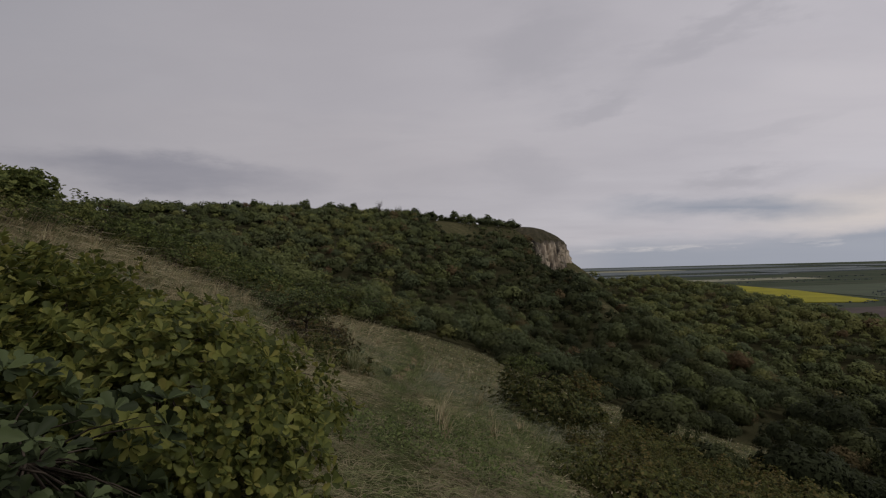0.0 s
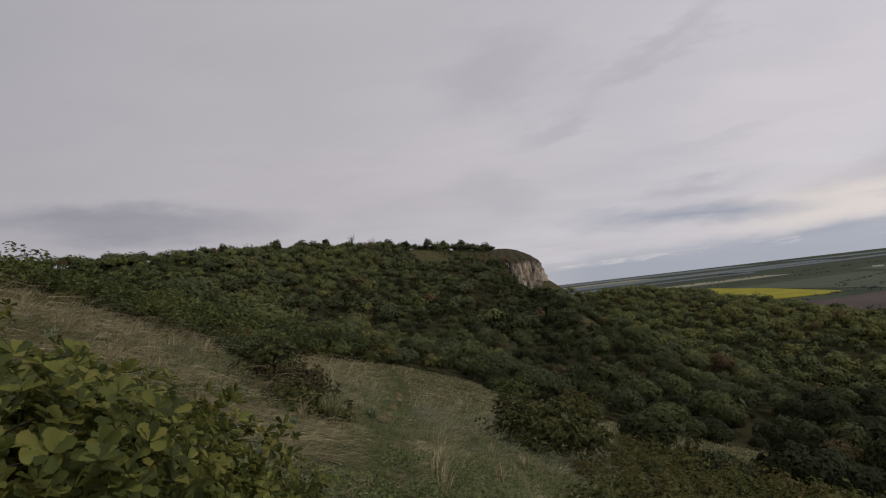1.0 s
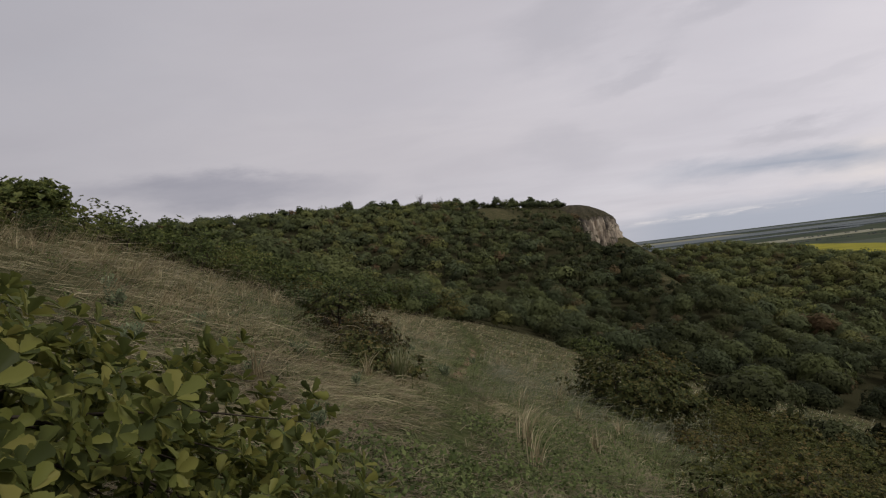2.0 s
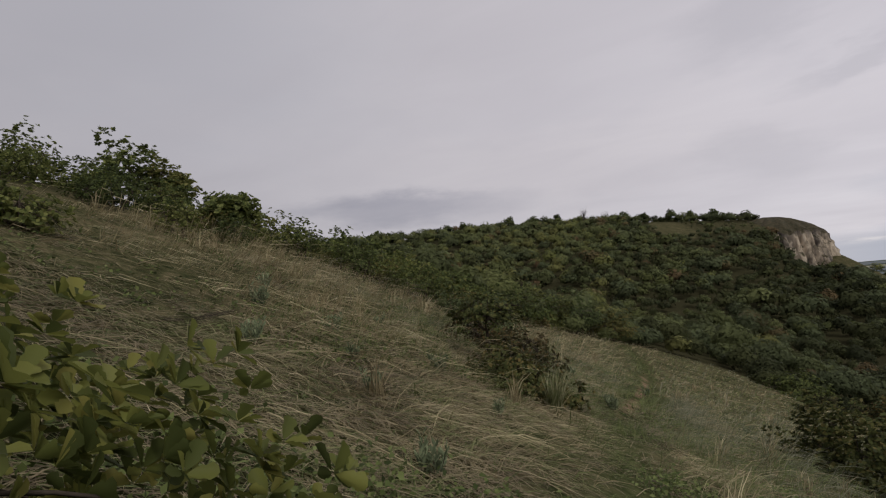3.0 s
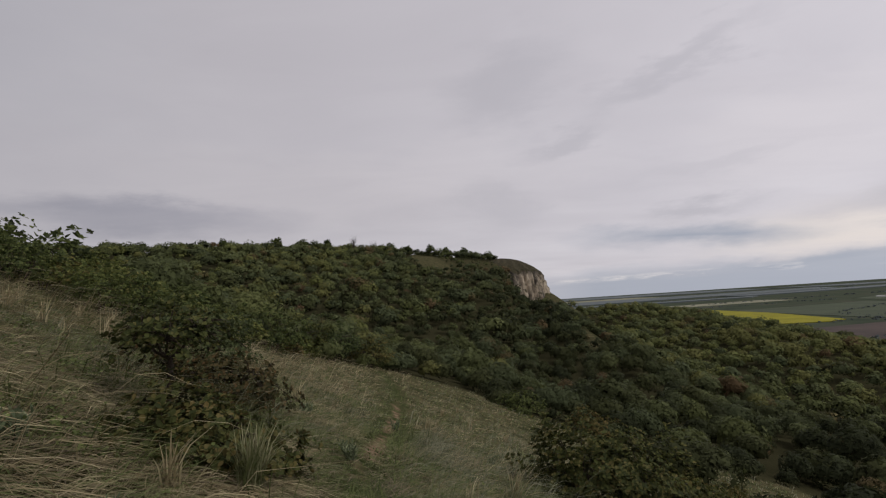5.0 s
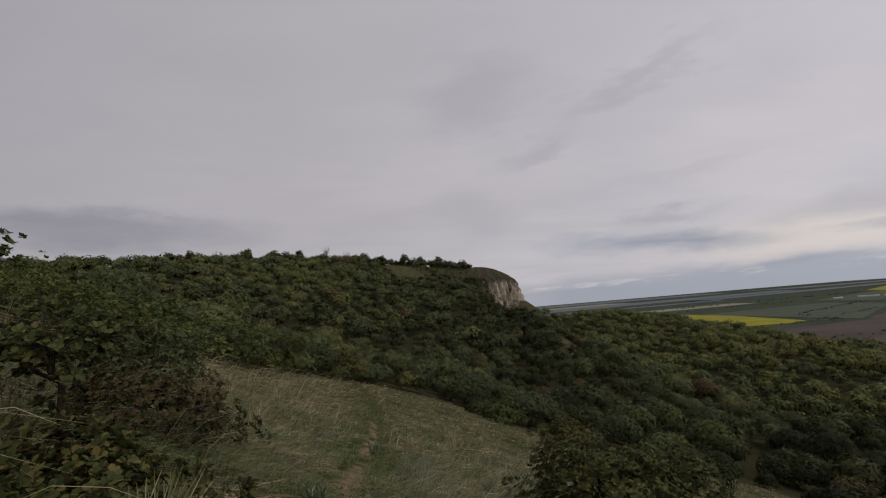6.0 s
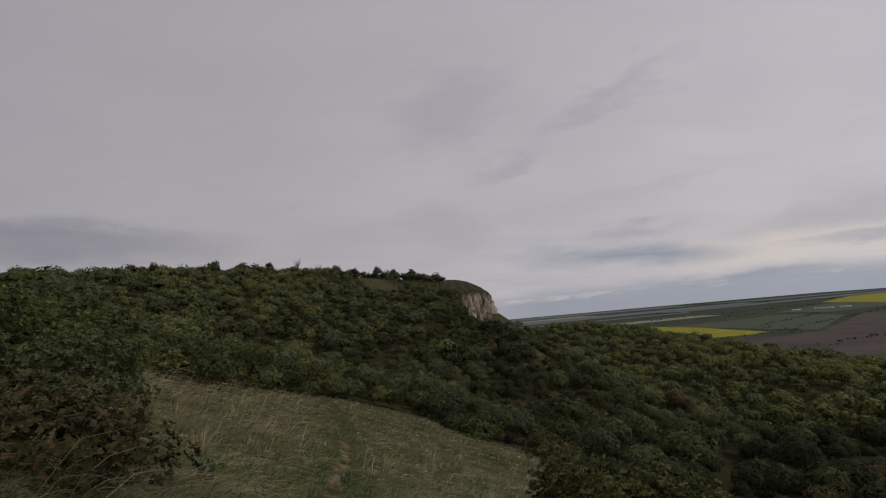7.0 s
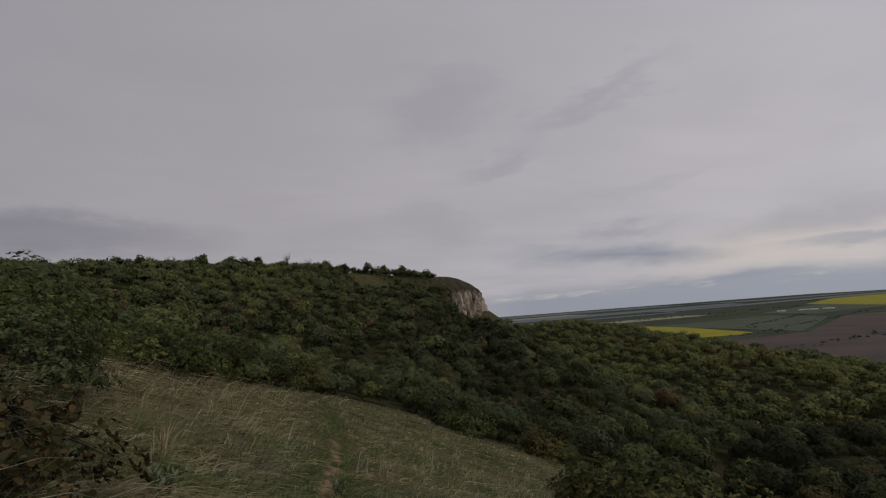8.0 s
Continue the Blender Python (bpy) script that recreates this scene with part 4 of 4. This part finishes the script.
for x, y, l, t in ((1395, 1400, 24, -42), (1465, 1365, 52, -42), (1510, 1335, 30, -45)):
    farm_building(x, y, l, 10, 3, t)


# ---------- trees on the skyline ----------
for x, y, r, h, seed in ((-18.8, 15.2, 1.15, 3.05, 46), (-17.2, 16.0, 0.55, 2.5, 47), (-14.0, 15.8, 0.85, 1.6, 48), (-25.5, 31.8, 0.9, 2.2, 49), (-21.5, 10.0, 1.1, 1.3, 50)):
    ob = plant("oak_sapling", seed, r, r, h, 120, 36, 0.145, OAK, trunk=0.4, spread=0.27, stems=4, twigs=30, sprigs=0.03, wild=1.3)
    set_down(ob, x, y, seed * 31)
    tagged(ob, "young green oak tree among the scrub on the ridge", "tree", "ridge saplings")
for x, y, r, h, seed in ((-105, 366, 4.4, 9.2, 41), (-74, 403, 2.4, 9.4, 42), (11.8, 447.6, 3.6, 10.2, 43), (-24.5, 435, 4.2, 8.8, 44), (43.7, 459, 4.4, 9.4, 45), (-130, 332, 3.2, 7.6, 51), (-90, 388, 4.6, 8.0, 52), (-9, 441, 3.4, 7.6, 53), (26, 452, 3.0, 8.6, 54)):
    ob = plant("oak_tree", seed, r, r, h, 120, 14, 0.85, THORN, trunk=h * 0.16, spread=0.9, stems=5, sprigs=0.02, wild=0.7)
    set_down(ob, x, y, seed * 31)
    tagged(ob, "dark round oak tree standing on the hill's skyline", "tree", "skyline trees")


# ---------- grass ----------
def blades(name, count, seed, length, width, rise, mat, label, keep, tousle=1.0):
    rng = np.random.RandomState(seed)
    y0 = rng.uniform(-1.0, 15.0, count)
    az = np.radians(rng.uniform(-85, 62, count))
    r = np.exp(rng.uniform(np.log(1.1), np.log(66), count))
    x, y = trail_x(y0) + r * np.sin(az), y0 + r * np.cos(az)
    # tussocks
    cell = np.where(r < 9, 0.16, 0.36)
    pull = np.where(r < 9, rng.uniform(0.2, 0.9, count), rng.uniform(0.35, 0.95, count)) * (r < 45)
    jx, jy = np.floor(x / cell), np.floor(y / cell)
    hx = np.modf(np.abs(np.sin(jx * 12.99 + jy * 78.23) * 43758.5))[0]
    hy = np.modf(np.abs(np.sin(jx * 39.35 + jy * 11.13) * 24634.6))[0]
    x, y = x + pull * ((jx + hx) * cell - x), y + pull * ((jy + hy) * cell - y)
    depth = meadow_depth(x, y)
    trod = np.exp(-((x - trail_x(y)) / 0.42) ** 2)
    bare = np.exp(-((x - trail_x(y)) / 0.17) ** 2) * ease(11, 14, y) * (1 - ease(24, 30, y))
    ok = (depth > -1.6) & (rng.uniform(size=count) > 0.9 * bare) & (rng.uniform(size=count) < keep(x, y, trod) * np.clip(0.8 + 0.6 * wobble(x, y, 0.30, seed + 7), 0.3, 1))
    x, y, r, trod = x[ok], y[ok], r[ok], trod[ok]
    c = len(x)
    z = land(x, y) - 0.03
    swirl = 0.8 * wobble(x, y, 1.1, seed) + 0.5 * wobble(x, y, 0.4, seed + 1) + rng.normal(size=c) * (0.65 + 0.5 * (1 - ease(6.5, 9.0, y)))
    ang = radians(12) + swirl * 0.8 * tousle
    d = np.stack([np.cos(ang), np.sin(ang), -0.42 * np.cos(ang) - 0.15 * np.sin(ang)], 1)
    patch = 1 + 0.35 * wobble(x, y, 0.8, seed + 2) + 0.5 * wobble(x, y, 0.26, seed + 5)
    ln = length * rng.uniform(0.55, 1.35, c) * np.clip(patch, 0.45, 1.7) * (1 - 0.45 * trod)
    up = rise * np.clip(rng.normal(1, 0.4, c), 0.2, 2.2) * (0.34 + 0.66 * ease(6.0, 9.5, y))
    root = np.stack([x, y, z], 1)
    side = np.stack([-np.sin(ang), np.cos(ang), rng.normal(size=c) * 0.4], 1)
    w = (width * rng.uniform(0.7, 1.4, c) * (1 + r * 0.21))[:, None]
    nod = rng.uniform(0.75, 1.15, c)
    near = r < 5
    verts, quads, base = [], [], 0
    for sel, steps in ((near, (0.0, 0.28, 0.54, 0.78, 1.0)), (~near, (0.0, 0.5, 1.0))):
        pts = []
        for q in steps:
            p = root[sel] + d[sel] * (ln[sel] * q ** 1.3)[:, None]
            p[:, 2] += ln[sel] * up[sel] * (1.65 * q - nod[sel] * q * q)
            half = side[sel] * w[sel] * (1.0 - 0.88 * q ** 2)
            pts += [p - half, p + half]
        k = len(pts)
        verts.append(np.stack(pts, 1).reshape(-1, 3))
        i = base + np.arange(sel.sum())[:, None] * k
        quads += [i + np.array([[2 * j, 2 * j + 1, 2 * j + 3, 2 * j + 2]]) for j in range(len(steps) - 1)]
        base += sel.sum() * k
    verts, quads = np.concatenate(verts), np.concatenate(quads)
    ob = mesh_object(name, verts, quads, mat, None, True)
    tagged(ob, label, "grass", kind="stuff")


blades("dry_grass", 205000, 51, 0.22, 0.0018, 0.46, STRAW, "long dry feather grass bent over by the wind",
       lambda x, y, trod: np.clip(0.92 - 1.2 * trod + 0.35 * wobble(x, y, 1.3, 61) - 0.45 * ease(7, 13, y + 0.4 * x), 0, 1))
blades("green_grass", 140000, 52, 0.24, 0.0020, 0.85, GREEN, "short green meadow grass along the trail",
       lambda x, y, trod: np.clip(0.62 + 0.40 * trod - 0.55 * wobble(x, y, 1.3, 61) + 0.35 * ease(7, 13, y + 0.4 * x), 0, 1))
blades("feather_grass", 110000, 53, 0.54, 0.0016, 0.85, STRAW, "tall pale feather grass on the meadow's crest",
       lambda x, y, trod: (1 - trod) * np.clip(0.9 * (1 - ease(0.8, 4.5, meadow_depth(x, y))) * (x < -2) + 0.75 * ease(2.6, 3.4, -x) * ease(6.5, 8.0, y) * (1 - ease(9.2, 10.4, y + 0.5 * x + 1.6)) + 0.25 * ease(0.3, 0.9, wobble(x, y, 1.7, 64)), 0, 1), 0.5)
blades("silver_grass", 95000, 54, 0.42, 0.0016, 0.9, PALEGRASS, "pale silver grass on the lower meadow",
       lambda x, y, trod: (1 - trod) * ease(10, 15, y) * np.clip(0.25 + 0.6 * wobble(x, y, 1.2, 65) + 0.9 * (1 - ease(1, 6, meadow_depth(x, y))) * (x > -1), 0, 1), 0.7)


def thatch(name, count, seed, mat, label):
    """Short matted blades, lying every way, that hide the soil of the upper meadow."""
    rng = np.random.RandomState(seed)
    x, y = rng.uniform(-9.5, 1.6, count), 1.5 + 13.5 * rng.uniform(size=count) ** 1.15
    ok = (meadow_depth(x, y) > -0.6) & (rng.uniform(size=count) > 0.85 * np.exp(-((x - trail_x(y)) / 0.32) ** 2))
    x, y = x[ok], y[ok]
    c = len(x)
    ang = radians(8) + 0.7 * wobble(x, y, 0.7, seed) + rng.normal(size=c) * 0.75
    ln = 0.19 * rng.uniform(0.5, 1.4, c) * np.clip(1 + 0.4 * wobble(x, y, 0.3, seed + 1), 0.5, 1.6)
    wide = rng.uniform(0.0016, 0.0042, c)
    lift = rng.uniform(0.0, 0.05, c) + 0.02 * np.clip(wobble(x, y, 0.3, seed + 1), 0, 1)
    way = np.stack([np.cos(ang), np.sin(ang), -0.42 * np.cos(ang) - 0.15 * np.sin(ang) + rng.uniform(-0.02, 0.42, c)], 1)
    side = np.stack([-np.sin(ang), np.cos(ang), 0.42 * np.sin(ang) - 0.15 * np.cos(ang)], 1) * wide[:, None]
    foot = np.stack([x, y, land(x, y) + lift], 1)
    mid = foot + way * (ln * 0.5)[:, None]
    tip = foot + way * ln[:, None] - np.array([0, 0, 1.0]) * (ln * 0.12)[:, None]
    verts = np.stack([foot - side, foot + side, mid + side, mid - side, tip], 1).reshape(-1, 3)
    base = np.arange(c)[:, None] * 5
    faces = [tuple(f) for f in np.concatenate([base + [[0, 1, 2, 3]]]).tolist()] + [tuple(f) for f in (base + [[3, 2, 4]]).tolist()]
    tagged(mesh_object(name, verts, faces, mat, None, True), label, "grass", kind="stuff")


thatch("matted_grass", 100000, 57, THATCH, "matted dead grass lying over the soil of the meadow")
thatch("matted_green_grass", 45000, 58, GREEN, "short green grass showing through the matted dead grass")


def grass_tuft(seed, count, h, mat, label):
    rng = np.random.RandomState(seed)
    verts, faces = [], []
    for k in range(count):
        a = rng.uniform(0, 6.28)
        lean = rng.uniform(0.08, 0.6)
        ln = h * rng.uniform(0.6, 1.15)
        out = np.array([math.cos(a) + 0.35, math.sin(a), 0]) * lean
        p0 = np.array([rng.normal() * 0.04, rng.normal() * 0.04, -0.03])
        s = np.array([-math.sin(a), math.cos(a), 0]) * rng.uniform(0.004, 0.008)
        base = len(verts)
        for q, wd in ((0, 1), (0.35, 1), (0.7, 0.7), (1.0, 0.12)):
            p = p0 + out * ln * q ** 2.4 + np.array([0, 0, ln * (q - 0.40 * lean * q ** 3)])
            verts += [p - s * wd, p + s * wd]
        for q in range(3):
            faces.append((base + 2 * q, base + 2 * q + 1, base + 2 * q + 3, base + 2 * q + 2))
    ob = mesh_object("grass_tuft", np.array(verts), np.array(faces), mat)
    return tagged(ob, label, "grass tuft")


tuft = grass_tuft(71, 190, 0.66, SILVER, "tall silvery green feather grass tuft beside a bush")
set_down(tuft, -1.95, 10.15)


# ---------- low herbs among the grass ----------
def herbs(name, clumps, seed, mat, label):
    rng = np.random.RandomState(seed)
    y0 = rng.uniform(0, 10.5, clumps)
    az = np.radians(rng.uniform(-80, 55, clumps))
    r = np.exp(rng.uniform(np.log(1.3), np.log(26), clumps))
    x, y = trail_x(y0) + r * np.sin(az), y0 + r * np.cos(az)
    ok = (meadow_depth(x, y) > 0.1) & (wobble(x, y, 1.3, 61) < -0.05)
    x, y = x[ok], y[ok]
    per = 16
    wide = rng.uniform(0.05, 0.16, len(x))
    px = np.repeat(x, per) + rng.normal(size=len(x) * per) * np.repeat(wide, per) * 0.7
    py = np.repeat(y, per) + rng.normal(size=len(x) * per) * np.repeat(wide, per) * 0.7
    pz = land(px, py) + rng.uniform(0.04, 1.0, len(px)) * np.repeat(wide, per) * 1.6
    at = np.stack([px, py, pz], 1)
    nrm = rng.normal(size=at.shape) * 0.6 + np.array([0.1, -0.1, 0.9])
    v, f = leaf_mesh(at, nrm, 0.042, rng)
    ob = mesh_object(name, v, f, mat, None, False)
    add_sprays(ob, np.tile([0.1, -0.1, 0.98], (len(v), 1)))
    tagged(ob, label, "herbs", kind="stuff")


herbs("meadow_herb", 5200, 81, HERB, "small grey green herbs growing among the grass")


# ---------- dead wood and dry stalks ----------
def bare_plant(name, seed, wide, high, arms, thick, label, category, part_name):
    """Leafless stems that fork twice."""
    rng = np.random.RandomState(seed)
    root = new(name)
    verts, faces = [], []
    for k in range(arms):
        a = rng.uniform(0, 6.28)
        out = rng.uniform(0.3, 1.0)
        p0 = np.array([0, 0, -0.05 * high])
        p1 = np.array([math.cos(a) * wide * out * 0.4, math.sin(a) * wide * out * 0.4, high * rng.uniform(0.35, 0.6)])
        stick(p0, p1, thick, thick * 0.6, verts, faces, 5)
        for j in range(3):
            b = a + rng.uniform(-0.9, 0.9)
            p2 = p1 + np.array([math.cos(b) * wide * 0.35, math.sin(b) * wide * 0.35, high * rng.uniform(0.1, 0.3)])
            stick(p1, p2, thick * 0.55, thick * 0.3, verts, faces, 4)
            for i in range(2):
                c = b + rng.uniform(-1.0, 1.0)
                p3 = p2 + np.array([math.cos(c) * wide * 0.22, math.sin(c) * wide * 0.22, high * rng.uniform(0.02, 0.22)])
                stick(p2, p3, thick * 0.3, thick * 0.12, verts, faces, 3)
    mesh_object(part_name, np.array(verts), faces, BARK, root)
    return tagged(root, label, category)


dead = bare_plant("dead_bush", 91, 0.55, 0.12, 40, 0.0022, "flattened dead brown bush lying in dry grass", "bush", "stem")
set_down(dead, -4.3, 6.6, sink=0.0)
bare = bare_plant("bare_tree", 92, 4.2, 14.0, 16, 0.13, "bare leafless tree standing on the hill's skyline", "tree", "trunk")
set_down(bare, -54.6, 419.0)
bare = bare_plant("bare_tree", 93, 4.0, 11.0, 14, 0.10, "bare leafless tree standing on the hill's skyline", "tree", "trunk")
set_down(bare, -39.0, 429.0)
twig = bare_plant("bare_tree", 94, 0.9, 2.6, 8, 0.02, "thin grey leafless sapling among ridge scrub", "tree", "trunk")
set_down(twig, -17.6, 15.4)
def scatter_tufts():
    """Bunches of dry stalks that stand out of the grass, thickest along the upper edge."""
    rng = np.random.RandomState(73)
    kinds = [grass_tuft(seed, 30, high, STRAW, "dry straw coloured grass tuft with tall stalks") for seed, high in ((101, 0.62), (102, 0.50), (103, 0.42), (104, 0.55))]
    spots = [(-9.2, 9.6), (-8.7, 10.6), (-11.0, 15.0), (-7.6, 12.4), (-6.3, 15.2), (-5.4, 9.8), (1.2, 13.2), (0.9, 9.6), (-6.7, 12.1), (-4.8, 9.9), (-6.0, 13.7), (1.1, 12.4), (-4.4, 18.9), (-3.1, 16.2), (-3.4, 17.0)]
    while len(spots) < 70:
        x, y = rng.uniform(-9, 5), rng.uniform(7, 34)
        depth = float(meadow_depth(x, y))
        if depth > 0.2 and abs(x - trail_x(y)) > 0.7 and rng.uniform() < (0.9 if depth < 2.2 else 0.3) and math.hypot(x + 3.0, y - 11.2) > 1.5 and math.hypot(x - 3.3, y - 16.6) > 2:
            spots.append((x, y))
    for i, (x, y) in enumerate(spots):
        ob = kinds[i] if i < 4 else copy_thing(kinds[i % 4], Matrix())
        ob["group"] = "dry tufts"
        set_down(ob, x, y, rng.uniform(-40, 40), rng.uniform(0.75, 1.15))


scatter_tufts()


# ---------- sage plants ----------
SAGE = leaf_material("sage_leaves", [(0.2, (0.095, 0.120, 0.062)), (0.6, (0.150, 0.180, 0.098)), (0.9, (0.21, 0.235, 0.135))], through_light=0.25, soft=0.4)


def sage_plant(seed):
    """Upright stems with pairs of narrow leaves."""
    rng = np.random.RandomState(seed)
    root = new("sage_plant")
    verts, faces, at, along = [], [], [], []
    for k in range(11):
        a, lean, high = rng.uniform(0, 6.28), rng.uniform(0.1, 0.5), rng.uniform(0.12, 0.24)
        foot = np.array([math.cos(a), math.sin(a), 0]) * 0.03
        top = foot + np.array([math.cos(a) * lean + 0.1, math.sin(a) * lean, 1.0]) * high
        stick(foot - np.array([0, 0, 0.03]), top, 0.0022, 0.0012, verts, faces, 4)
        for q in np.linspace(0.25, 1.0, 7):
            b = rng.uniform(0, 6.28)
            for turn in (0, math.pi):
                at.append(foot + (top - foot) * q)
                along.append([math.cos(b + turn), math.sin(b + turn), 0.8 + 0.8 * q])
    mesh_object("stem", np.array(verts), faces, BARK, root)
    at, along = np.array(at), np.array(along)
    v, f = leaf_mesh(at, along * [0.4, 0.4, 0] + np.array([0, 0, 0.6]) + rng.normal(size=at.shape) * 0.2, 0.062, rng, [(0, 0, 0), (0.14, 0.4, 0.04), (0.12, 0.75, 0.03), (0, 1, -0.05)], along)
    leaves = mesh_object("foliage", v, f, SAGE, root, False)
    add_sprays(leaves, np.tile([0.1, -0.1, 0.98], (len(v), 1)))
    return tagged(root, "grey green sage plant among the dry grass", "herb", "sage plants")


sages = [sage_plant(seed) for seed in (111, 112, 113)]
for i, (x, y) in enumerate(((-3.6, 8.0), (-2.9, 7.3), (-4.3, 8.6), (-3.2, 9.3), (-5.1, 8.2), (-2.2, 8.6), (-4.9, 10.6), (-6.2, 9.4), (-1.5, 12.6), (-2.6, 14.8), (0.2, 14.2), (-3.9, 6.9), (-1.9, 6.4), (-1.2, 17.5), (0.9, 16.8))):
    ob = sages[i] if i < 3 else copy_thing(sages[i % 3], Matrix())
    set_down(ob, x, y, i * 77, 0.8 + 0.12 * (i % 5), sink=0.01)
